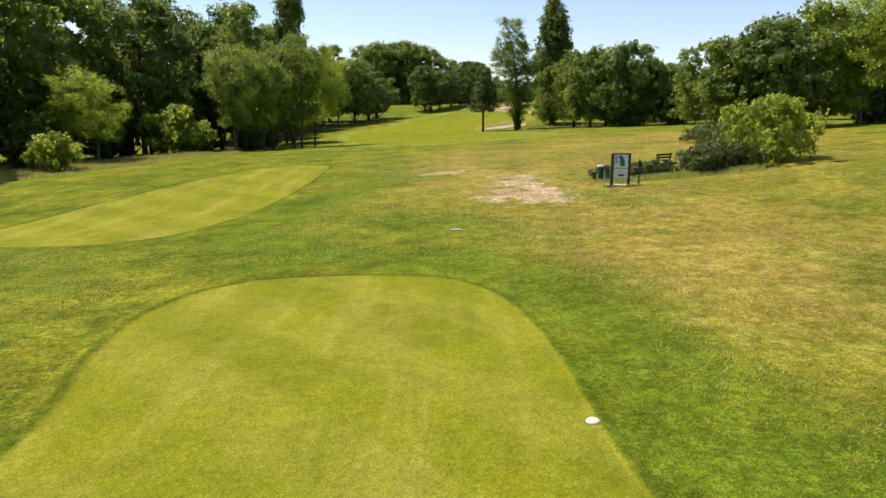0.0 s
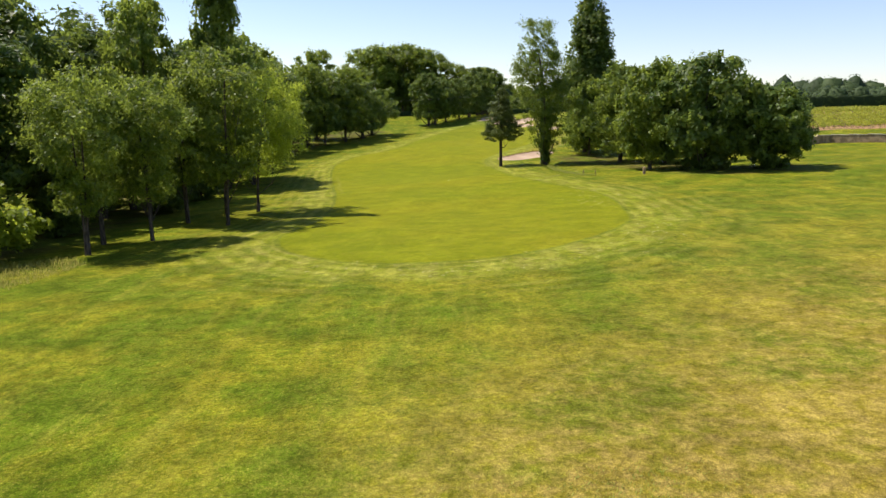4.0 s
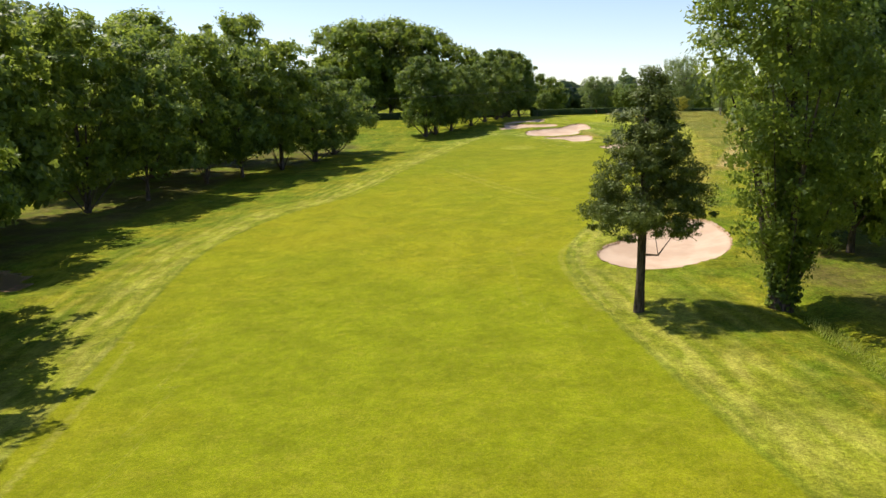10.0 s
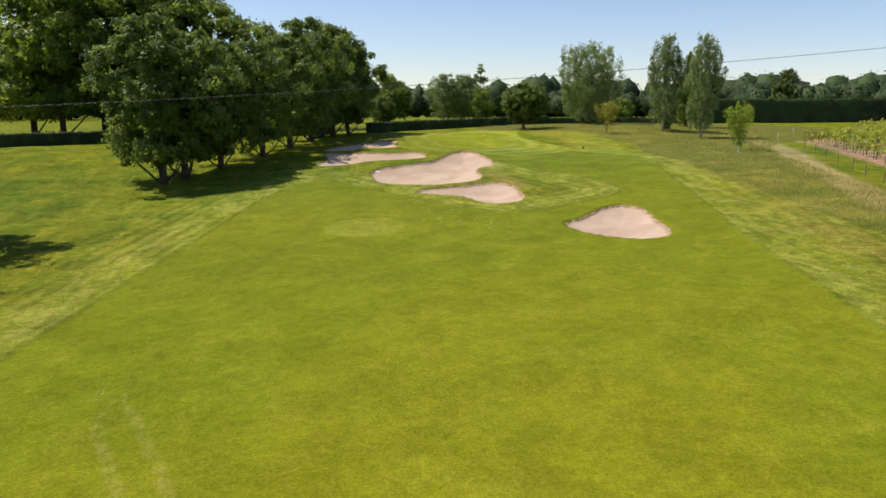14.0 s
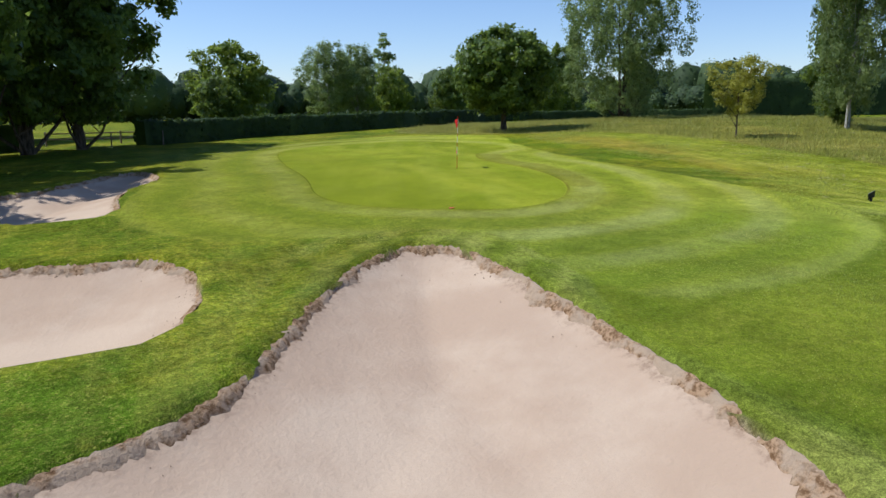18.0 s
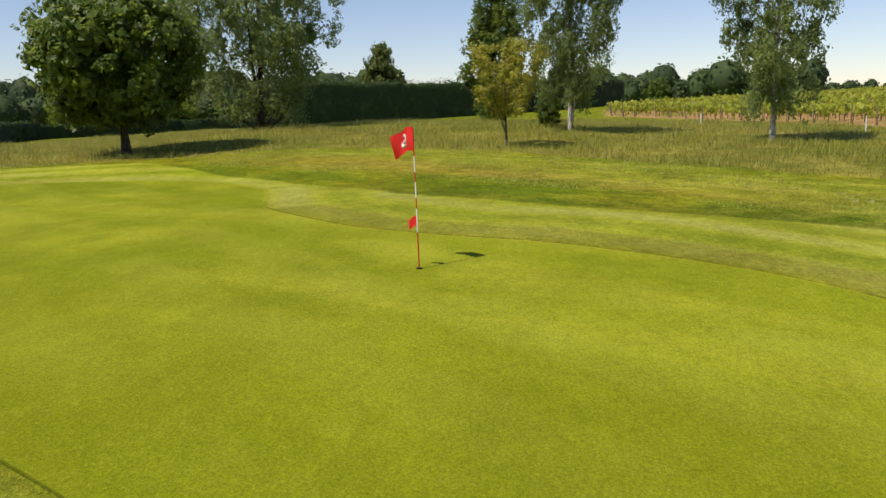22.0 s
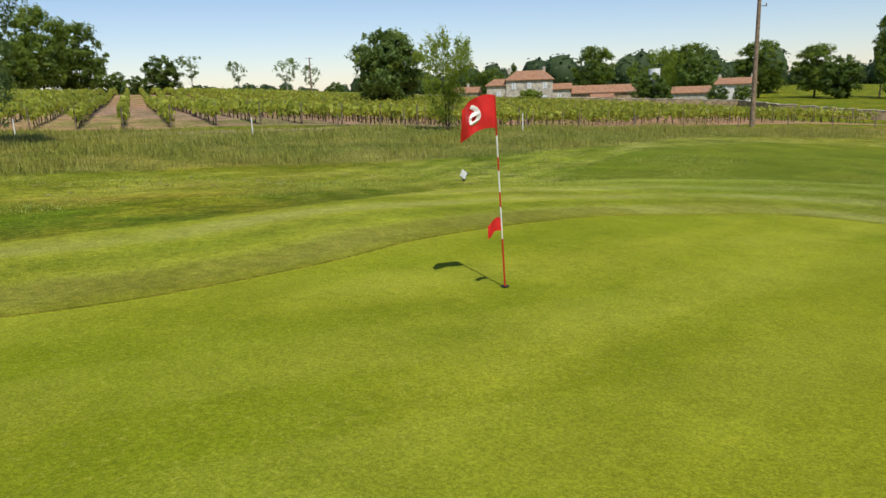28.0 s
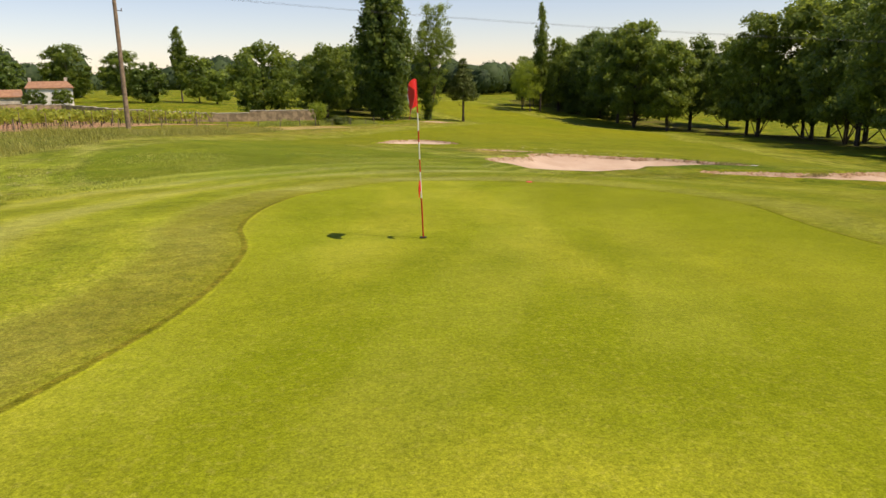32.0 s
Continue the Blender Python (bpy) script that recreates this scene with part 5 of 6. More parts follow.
# ---- far woods: one mass of foliage round the horizon ----
def far_woods(seed):
    rng = np.random.default_rng(seed)
    pts, outs, hearts = [], [], []
    lat, lon = np.meshgrid(np.linspace(-1.5, 1.5, 6), np.arange(8) * np.pi / 4, indexing="ij")
    shell = np.stack([np.cos(lat) * np.cos(lon), np.cos(lat) * np.sin(lon), np.sin(lat)], -1).reshape(-1, 3)
    belts = [  # from and to as bearing in degrees clockwise from +y, distance, height, depth
        (-75, 20, 250, 19, 60), (-40, 50, 330, 17, 50), (5, 75, 300, 12, 40), (22, 58, 330, 23, 80), (60, 120, 330, 8, 30), (100, 140, 330, 9, 40),
        (128, 158, 225, 13, 40), (45, 88, 235, 13, 50), (140, 215, 330, 15, 60), (165, 260, 300, 17, 60), (240, 300, 260, 18, 60)]
    for a0, a1, dist, high, deep in belts:
        n = int((a1 - a0) / 57.3 * dist / 2.2)
        ang = np.radians(rng.uniform(a0, a1, n))
        d = dist + rng.uniform(0, deep, n)
        cx, cy = 25 + d * np.sin(ang), 300 + d * np.cos(ang)
        if a0 >= 140:
            cx, cy = cx, cy - 40
        hh = high * rng.uniform(0.55, 1.15, n)
        rad = hh * np.minimum(rng.uniform(0.34, 0.5, n), 9.5 / hh)
        per = 170
        idx = np.repeat(np.arange(n), per)
        v = rng.normal(0, 1, (len(idx), 3))
        v /= np.linalg.norm(v, axis=1)[:, None]
        lobes = 0.93 + 0.13 * np.sin(v[:, 0] * 5 + idx) * np.sin(v[:, 2] * 6 + idx * 2)
        z0 = land(cx, cy)
        p = np.stack([cx[idx] + v[:, 0] * rad[idx] * lobes, cy[idx] + v[:, 1] * rad[idx] * lobes, z0[idx] + hh[idx] * (0.5 + 0.5 * v[:, 2] * lobes)], 1)
        pts.append(p)
        dents = 0.87 + 0.14 * np.sin(shell[None, :, 0] * 5 + np.arange(n)[:, None]) * np.sin(shell[None, :, 2] * 6 + 2 * np.arange(n)[:, None])
        heart = shell[None] * dents[..., None] * np.stack([rad, rad, hh * 0.5], 1)[:, None]
        hearts.append(heart + np.stack([cx, cy, z0 + hh * 0.5], 1)[:, None])
        outs.append(v + (0, 0, 0.4))
    p, o = np.concatenate(pts), np.concatenate(outs)
    v, f = leaf_faces(rng, p, o, 1.35, 1.0)
    h = np.concatenate(hearts)
    i, j = np.meshgrid(np.arange(5), np.arange(8), indexing="ij")
    i, j = i.ravel(), j.ravel()
    quad = np.stack([i * 8 + j, i * 8 + (j + 1) % 8, (i + 1) * 8 + (j + 1) % 8, (i + 1) * 8 + j], 1)
    hf = (np.arange(len(h))[:, None, None] * 48 + quad[None]).reshape(-1, 4)
    v, f = np.concatenate([v, h.reshape(-1, 3)]), np.concatenate([f, hf + len(v)])
    ob = new("far_woods", sheet("far_woods", v, f, LEAF_FAR, False))
    tagged(ob, "belt of distant mixed woodland round the fields", "woods", kind="stuff")


far_woods(71)


# ---- the vineyard ----
def inside_one(line, x, y):
    return float(inside(np.array(line, float), np.array([x]), np.array([y]), 1.0)[0]) > 0


def vine_row(start, end, seed):
    """One trellised row: leafy vines on short trunks, with posts."""
    rng = np.random.default_rng(seed)
    (x0, y0), (x1, y1) = start, end
    length = math.hypot(x1 - x0, y1 - y0)
    here = np.array([x0, y0, float(land(x0, y0))])
    top = thing("vine_row", tuple(here), "trellised row of green grapevines on bare earth", "grapevine", "rows of the vineyard")
    near = max(0.35, 1 - 0.006 * (math.hypot((x0 + x1) / 2 - 45, (y0 + y1) / 2 - 300) - 60))
    m = int(length * 30 * near)
    t = rng.random(m)
    cx, cy = x0 + (x1 - x0) * t, y0 + (y1 - y0) * t
    z = rng.normal(1.05, 0.23, m) + 0.12 * np.sin(t * length * 4.5)
    off = rng.normal(0, 0.17, (m, 2))
    p = np.stack([cx + off[:, 0], cy + off[:, 1], land(cx, cy) + z], 1) - here
    v, f = leaf_faces(rng, p, np.stack([off[:, 0] * 5, off[:, 1] * 5, np.full(m, 0.5)], 1), 0.34 / near**0.5, 0.26 / near**0.5)
    part("foliage", sheet("foliage", v, f, LEAF_VINE, False), None, top)
    ts = np.arange(0.3, length, 1.2 if near > 0.5 else 2.4) / length
    paths = []
    for u in ts:
        x, y = x0 + (x1 - x0) * u, y0 + (y1 - y0) * u
        q = np.array([x, y, float(land(x, y))]) - here
        j = rng.normal(0, 0.06, 3)
        paths.append([(q + (0, 0, -0.05), 0.045), (q + (j[0], j[1], 0.4), 0.035), (q + (j[0] * 2, j[2], 0.85), 0.03)])
    tv, tf = tubes(paths, 4)
    part("vine_stock", sheet("vine_stock", tv, tf, BARK), None, top, "gnarled dark vine stocks")["kind"] = "stuff"
    paths = []
    for u in np.arange(0, length, 6.0) / length:
        x, y = x0 + (x1 - x0) * u, y0 + (y1 - y0) * u
        q = np.array([x, y, float(land(x, y))]) - here
        paths.append([(q + (0, 0, -0.1), 0.05), (q + (0, 0, 1.55), 0.045)])
    tv, tf = tubes(paths, 4)
    part("trellis_wood", sheet("trellis_wood", tv, tf, TIMBER), None, top, "grey wooden trellis posts")["kind"] = "stuff"


row_way, row_side = np.array([0.92, -0.392]), np.array([0.392, 0.92])
count = 0
for k in np.arange(200, 370, 3.0):
    best = None
    for s in np.arange(-60, 260, 1.5):
        q = row_side * k + row_way * s
        if inside_one(VINES, q[0], q[1]):
            if best is None:
                best = [q, q]
            best[1] = q
        elif best is not None:
            break
    if best is not None:
        best[0] = best[0] + row_way * (3.5 if best[0][1] < 265 else 0.6)
    if best is not None and np.linalg.norm(best[1] - best[0]) > 12:
        vine_row(tuple(best[0]), tuple(best[1]), 300 + count)
        count += 1


# ---- long grass ----
def grass(name, label, outline, count, height, seed, material, width=0.02, skip=None):
    rng = np.random.default_rng(seed)
    lo, hi = outline.min(0), outline.max(0)
    x, y = rng.uniform(lo[0], hi[0], count * 3), rng.uniform(lo[1], hi[1], count * 3)
    d = inside(outline, x, y, 2.0)
    keep = (d > rng.uniform(-0.3, 0.6, len(x)))
    x, y = x[keep][:count], y[keep][:count]
    n = len(x)
    patch = 0.65 + 0.5 * np.sin(x * 0.7 + 1.1 * np.sin(y * 0.45)) * np.sin(y * 0.6 + x * 0.2)
    h = height * np.clip(patch, 0.35, 1.3) * rng.uniform(0.5, 1.25, n)
    ang, lean = rng.uniform(0, 6.28, n), rng.uniform(0.1, 0.8 if height > 0.2 else 1.8, n) * h
    base = np.stack([x, y, land(x, y) - 0.02], 1)
    side = np.stack([np.sin(ang), -np.cos(ang), np.zeros(n)], 1) * width * rng.uniform(0.7, 1.5, (n, 1))
    tip = base + np.stack([np.cos(ang) * lean + 0.1 * h, np.sin(ang) * lean, h], 1)
    v = np.stack([base - side, base + side, tip], 1).reshape(-1, 3)
    ob = new(name, sheet(name, v, np.arange(3 * n).reshape(n, 3), material, False))
    tagged(ob, label, "grass", kind="stuff")


grass("tall_grass", "uncut meadow grass with pale seed heads", MEADOW, 180000, 0.4, 81, GRASS_TALL, 0.017)
FENCE_STRIP = closed([(29.2, 196), (32.6, 204), (35.4, 210), (40.2, 220), (43.2, 228), (45.5, 233), (44.2, 226), (42, 218), (39.2, 210), (36, 202), (33, 196)])
grass("fence_grass", "tall tangled weeds along the fence", FENCE_STRIP, 34000, 0.75, 84, GRASS_ROUGH, 0.022)
BED_GRASS = closed([(7.2, 32.2), (9, 31.9), (12, 32.3), (15, 33.5), (14.6, 36), (11.6, 35), (8, 34.2)])
grass("bed_grass", "fresh green long grass round the shrub bed", BED_GRASS, 16000, 0.28, 89, GRASS_ROUGH, 0.013)
BANK = closed([(-26, 58), (-24, 72), (-23, 82), (-30, 84), (-33, 72), (-36, 58), (-32, 46)])
grass("bank_grass", "rough uncut grass on the bank before the wood", BANK, 26000, 0.4, 82, GRASS_TALL, 0.02)
NEAR_ROUGH = closed([(2.6, 4), (4, 13), (2.6, 17.5), (-2, 19.5), (-6.5, 18.5), (-8, 12), (-8, 4), (-22, 8), (-20, 20), (-6, 24), (-6, 46), (-2, 52), (14, 52), (21, 40), (20, 10)])
BAND = closed([(44, 284), (47, 290), (49.5, 296), (53, 304), (56.5, 312), (59.5, 321), (59, 329), (53, 332), (48, 326), (47, 316), (45, 306), (42, 297), (40, 288)])
grass("band_grass", "coarse half-dry rough grass between apron and meadow", BAND, 40000, 0.09, 87, GRASS_ROUGH, 0.016)
FRONT = closed([(22.5, 299), (27, 298), (31, 296.8), (36, 295.5), (40, 297), (43, 293), (41, 287), (36, 284), (31, 284), (30.4, 290), (29.6, 296.6), (26.5, 297), (24.3, 294.5), (24, 297)])
grass("apron_grass", "short fresh turf before the green", FRONT, 60000, 0.045, 88, GRASS_ROUGH, 0.01)
grass("rough_grass", "short uneven rough grass round the tees", NEAR_ROUGH, 150000, 0.085, 83, GRASS_ROUGH, 0.014)


bank_line = np.array(DITCH[1:])
DITCH_STRIP = closed([*(bank_line + (0.45, 0.1)), *(bank_line[::-1] - (0.45, 0.1))])
grass("ditch_grass", "longer dark grass in the shallow ditch", DITCH_STRIP, 9000, 0.3, 92, GRASS_ROUGH, 0.014)


# ---- cut grass left lying, and earth clods at the bunkers ----
def clippings(seed):
    rng = np.random.default_rng(seed)
    runs = [[(14, 180), (22, 198), (32, 222), (40, 246)], [(18, 182), (26, 200), (35, 222)], [(-9, 77), (0, 74.5), (9, 77), (15, 88)], [(10, 128), (14, 136), (20, 146)], [(47, 290), (50, 303), (54, 314)], [(16, 272), (18, 262), (20, 256)], [(13, 100), (16, 118)], [(4, 24), (6, 40)]]
    pts = []
    for run in runs:
        for (x0, y0), (x1, y1) in zip(run, run[1:]):
            m = int(math.hypot(x1 - x0, y1 - y0) * 3.2)
            u = rng.random((m, 1))
            pts.append(np.array((x0, y0)) + u * np.array((x1 - x0, y1 - y0)) + rng.normal(0, 1.3, (m, 2)))
    c = np.concatenate(pts)
    idx = np.repeat(np.arange(len(c)), 9)
    p = c[idx] + rng.normal(0, 1, (len(idx), 2)) * rng.uniform(0.03, 0.16, (len(c), 1))[idx]
    p = np.stack([p[:, 0], p[:, 1], land(p[:, 0], p[:, 1]) + rng.uniform(0.01, 0.05, len(p))], 1)
    v, f = leaf_faces(rng, p, np.tile((0, 0, 1.6), (len(p), 1)), 0.16, 0.03)
    tagged(new("grass_clippings", sheet("grass_clippings", v, f, STRAW, False)), "pale dry clumps of cut grass on the turf", "grass", kind="stuff")


def clods(seed):
    rng = np.random.default_rng(seed)
    base = np.array([(0, 0, 1), (0.94, 0, -0.33), (-0.47, 0.82, -0.33), (-0.47, -0.82, -0.33)])
    tri = np.array([(0, 1, 2), (0, 2, 3), (0, 3, 1)])
    vs = []
    for key in ("hourglass", "near", "lane", "right"):
        line = BUNKER_LINES[key][0]
        k = rng.integers(0, len(line), 260)
        q = line[k] + (line.mean(0) - line[k]) * rng.uniform(0.01, 0.09, (260, 1)) + rng.normal(0, 0.1, (260, 2))
        d = inside(BUNKER_LINES[key][0], q[:, 0], q[:, 1], 4.0)
        z = land(q[:, 0], q[:, 1]) - 0.08 - BUNKER_LINES[key][1] * np.clip(d / 2.6, 0, 1) ** 0.7
        s = rng.uniform(0.006, 0.022, (260, 1, 1))
        vs.append(np.concatenate([q, z[:, None]], 1)[:, None] + (base[None] + rng.normal(0, 0.3, (260, 4, 3))) * s)
    v = np.concatenate(vs)
    f = (np.arange(len(v))[:, None, None] * 4 + tri[None]).reshape(-1, 3)
    tagged(new("earth_clods", sheet("earth_clods", v.reshape(-1, 3), f, CLOD, False)), "dark earth clods fallen from the bunker rims", "earth", kind="stuff")


STRAW = leaves("dry_clippings", (0.26, 0.24, 0.08), (0.42, 0.38, 0.15), (0.52, 0.46, 0.22), 0.2, 0.7)
CLOD = plain("dark_earth", (0.15, 0.095, 0.06), 0.95, 6, 0.35)
clippings(85)
clods(86)


# ---- the flag ----
def flag_wave(u, w, height, wave, seed):
    """How far the cloth stands off its plane and hangs down at u along and w up."""
    return wave * u * (math.sin(u * 6.5 + w * 1.3 + seed) + 0.5 * math.sin(u * 11 - w * 3)), -0.3 * height * u * u + 0.02 * math.sin(5 * u)


def flag_cloth(width, height, wave, seed):
    nx, nz = 18, 10
    v = []
    for j in range(nz + 1):
        for i in range(nx + 1):
            u, w = i / nx, j / nz
            out, drop = flag_wave(u, w, height, wave, seed)
            v.append((u * width, out, (w - 1) * height + drop))
    f = [(j * (nx + 1) + i, j * (nx + 1) + i + 1, (j + 1) * (nx + 1) + i + 1, (j + 1) * (nx + 1) + i) for j in range(nz) for i in range(nx)]
    return sheet("flag", v, f, RED_CLOTH)


def writing(name, text, size, material, parent, m, extrude=0.003):
    """Lettering as a mesh of its own."""
    cu = bpy.data.curves.new(name, "FONT")
    cu.body, cu.size, cu.align_x, cu.align_y, cu.extrude, cu.offset = text, size, "CENTER", "CENTER", extrude, size * 0.02
    tmp = bpy.data.objects.new(name, cu)
    me = bpy.data.meshes.new_from_object(tmp)
    bpy.data.objects.remove(tmp)
    me.materials.clear()
    me.materials.append(material)
    ob = new(name, me)
    ob.parent = parent
    ob.matrix_basis = m
    return ob


def flagstick():
    x, y = 35.08, 308.49
    top = thing("flagstick", (x, y, ground_z(x, y)), "red and white banded flagstick with a red flag in the hole", "flagstick", turn=70)
    top.matrix_basis = pose(x, y, ground_z(x, y), -1.4, 1.7, 0) @ pose(0, 0, 0, 0, 0, 70)
    stick = part("stick", rod(bmesh.new(), (0, 0, -0.1), (0, 0, 0.56), 0.011), RED_PAINT, top, "red painted lower stick")
    z = 0.56
    for k, (length, paint) in enumerate([(0.24, WHITE_PAINT), (0.13, WHITE_PAINT), (0.17, RED_PAINT), (0.24, WHITE_PAINT), (0.15, RED_PAINT), (0.24, WHITE_PAINT), (0.45, RED_PAINT)]):
        length = min(length, 2.17 - z)
        if length > 0.01:
            part("band", rod(bmesh.new(), (0, 0, z), (0, 0, z + length), 0.0095), paint, top)
            z += length
    cloth = part("flag", flag_cloth(0.46, 0.36, 0.06, 0.4), None, top, "red nylon flag with a white numeral")
    cloth.matrix_basis = pose(0, 0, 2.17)
    numeral = writing("numeral", "6", 0.30, WHITE_PAINT, cloth, pose(0, 0, 0), 0.004)
    for v in numeral.data.vertices:
        x, z = 0.25 + v.co.x, -0.18 + v.co.y
        out, drop = flag_wave(x / 0.46, 1 + z / 0.36, 0.36, 0.06, 0.4)
        v.co = (x, out + (0.006 if v.co.z > 0 else -0.006), z + drop)
    small = part("position_flag", flag_cloth(0.19, 0.15, 0.02, 1.4), None, top, "small red position flag")
    small.matrix_basis = pose(0, 0, 0.80)
    # no hole is cut: a flat black disc gives its dark inside
    bm = bmesh.new()
    bmesh.ops.create_cone(bm, cap_ends=True, segments=20, radius1=0.05, radius2=0.05, depth=0.006)
    part("hole_cup", bm, BLACK, top, "black disc standing in for the shaded inside of the hole").matrix_basis = pose(0, 0, 0.0)


flagstick()


# ---- tee furniture ----
def tee_sign():
    x, y = 7.64, 30.92
    top = thing("tee_sign", (x, y, ground_z(x, y)), "wooden hole sign with two printed panels on posts", "sign", turn=4)
    for s in (-1, 1):
        bm = box(bmesh.new(), (0.11, 0.11, 1.5), (s * 0.37, 0, 0.65), bevel=0.012)
        part("post", bm, DARK_TIMBER, top)
    upper = part("panel", box(bmesh.new(), (0.63, 0.03, 0.56), (0, -0.02, 1.06), bevel=0.006), WHITE_PAINT, top, "printed course map panel")
    bm = bmesh.new()
    for cx, cz, w, h, t in ((-0.02, 0.19, 0.13, 0.10, 10), (0.02, 0.1, 0.16, 0.14, 20), (0.05, -0.02, 0.19, 0.17, -10), (0.07, -0.14, 0.2, 0.13, 5)):
        bmesh.ops.create_cone(bm, cap_ends=True, segments=16, radius1=1, radius2=1, depth=0.01, matrix=pose(cx, -0.041, 1.06 + cz, 90, t, 0) @ Matrix.Diagonal((w * 0.6, h * 0.6, 1, 1)))
    part("hole_map", bm, GREEN_INK, upper, "green printed hole map")
    bm = bmesh.new()
    for k in range(6):
        box(bm, (0.16, 0.004, 0.022), (-0.2, -0.038, 1.28 - 0.06 * k))
    part("print_lines", bm, GREEN_BIN, upper)
    lower = part("panel", box(bmesh.new(), (0.63, 0.03, 0.40), (0, -0.02, 0.53), bevel=0.006), WHITE_PAINT, top, "pale sponsor panel")
    part("print_bar", box(bmesh.new(), (0.28, 0.004, 0.07), (0.02, -0.038, 0.46)), BLACK, lower)
    part("print_bar", box(bmesh.new(), (0.2, 0.004, 0.03), (0, -0.038, 0.6)), GREY_METAL, lower)
    part("rail", box(bmesh.new(), (0.63, 0.05, 0.06), (0, -0.02, 0.755), bevel=0.006), plain("yellow_strip", (0.55, 0.5, 0.12), 0.6), top)
    part("footing", box(bmesh.new(), (1.05, 0.34, 0.06), (0, 0.02, 0.01), bevel=0.015), STONE, top, "pale stone footing strip")
    part("rail", box(bmesh.new(), (0.63, 0.05, 0.07), (0, 0, 1.37), bevel=0.006), DARK_TIMBER, top)


def bin_on_post():
    x, y = 6.82, 31.05
    top = thing("litter_bin", (x, y, ground_z(x, y)), "dark green litter bin with a white rim on a post", "bin")
    part("post", rod(bmesh.new(), (0.16, 0, -0.05), (0.16, 0, 0.72), 0.03), WHITE_PAINT, top)
    bm = rod(bmesh.new(), (0, 0, 0.36), (0, 0, 0.86), 0.12, 0.15, 18)
    part("bucket", bm, GREEN_BIN, top)
    part("rim", rod(bmesh.new(), (0, 0, 0.86), (0, 0, 0.93), 0.165, 0.16, 18), WHITE_PAINT, top)


def ball_washer():
    x, y = 8.47, 30.98
    top = thing("ball_washer", (x, y, ground_z(x, y)), "dark green ball washer on a thin post", "ball washer")
    part("post", rod(bmesh.new(), (0, 0, -0.05), (0, 0, 0.8), 0.028), GREEN_BIN, top)
    part("body", rod(bmesh.new(), (0, 0, 0.78), (0, 0, 1.02), 0.08, 0.07, 14), BLACK, top)
    part("handle", rod(bmesh.new(), (0, 0, 1.02), (0, 0, 1.1), 0.02), BLACK, top)


def bench():
    x, y = 10.95, 36.3
    top = thing("bench", (x, y, ground_z(x, y)), "dark wooden slatted bench behind the shrubs", "bench", turn=222)
    top.scale = (0.86, 0.86, 0.86)
    for k in range(2):
        part("backrest_slat", box(bmesh.new(), (1.7, 0.035, 0.11), (0, 0.22 + 0.02 * k, 0.62 + 0.17 * k), (-8, 0, 0), 0.008), DARK_TIMBER, top)
    for k in range(3):
        part("seat_slat", box(bmesh.new(), (1.7, 0.11, 0.035), (0, -0.18 + 0.14 * k, 0.45), bevel=0.008), DARK_TIMBER, top)
    for s in (-1, 1):
        part("leg", box(bmesh.new(), (0.08, 0.42, 0.45), (s * 0.65, 0, 0.2), bevel=0.01), DARK_TIMBER, top)
        part("back_post", box(bmesh.new(), (0.07, 0.06, 0.5), (s * 0.65, 0.25, 0.62), (-8, 0, 0), 0.008), DARK_TIMBER, top)


tee_sign()
bin_on_post()
ball_washer()
bench()


def tee_marker(x, y, material, label):
    bm = bmesh.new()
    bmesh.ops.create_uvsphere(bm, u_segments=16, v_segments=10, radius=0.1)
    for v in bm.verts:
        v.co.z *= 0.55 if v.co.z > 0 else 0.1
    me = bpy.data.meshes.new("tee_marker")
    bm.to_mesh(me)
    bm.free()
    me.materials.append(material)
    me.shade_smooth()
    ob = new("tee_marker", me)
    ob.matrix_basis = pose(x, y, ground_z(x, y) + 0.005)
    tagged(ob, label, "tee marker")


tee_marker(2.0, 8.9, plain("pale_yellow_paint", (0.78, 0.75, 0.5), 0.5, 6, 0.07), "pale yellow-white domed tee marker on the turf")


def plaque(x, y, turn, label):
    top = thing("distance_plate", (x, y, ground_z(x, y)), label, "plate", turn=turn)
    part("slab", box(bmesh.new(), (0.34, 0.2, 0.05), (0, 0, 0.01), bevel=0.01), STONE, top)


plaque(0.45, 23.6, 10, "small pale stone plate set in the turf")


def small_board():
    x, y = 45.9, 297.3
    top = thing("information_board", (x, y, ground_z(x, y)), "small tilted white board on a dark foot in the grass", "sign", turn=172)
    top.scale = (0.62, 0.62, 0.72)
    part("foot", box(bmesh.new(), (0.12, 0.1, 0.24), (0, 0, 0.08), bevel=0.01), BLACK, top)
    board = part("board", box(bmesh.new(), (0.46, 0.03, 0.36), (0, 0, 0.3), (-18, 20, 0), 0.006), BLACK, top, "dark back of the tilted board")
    part("face", box(bmesh.new(), (0.44, 0.01, 0.34), (0, -0.016, 0.316), (-18, 20, 0), 0.003), WHITE_PAINT, board, "white printed face")


small_board()


# ---- power line ----
POLE_TOP = 11.8


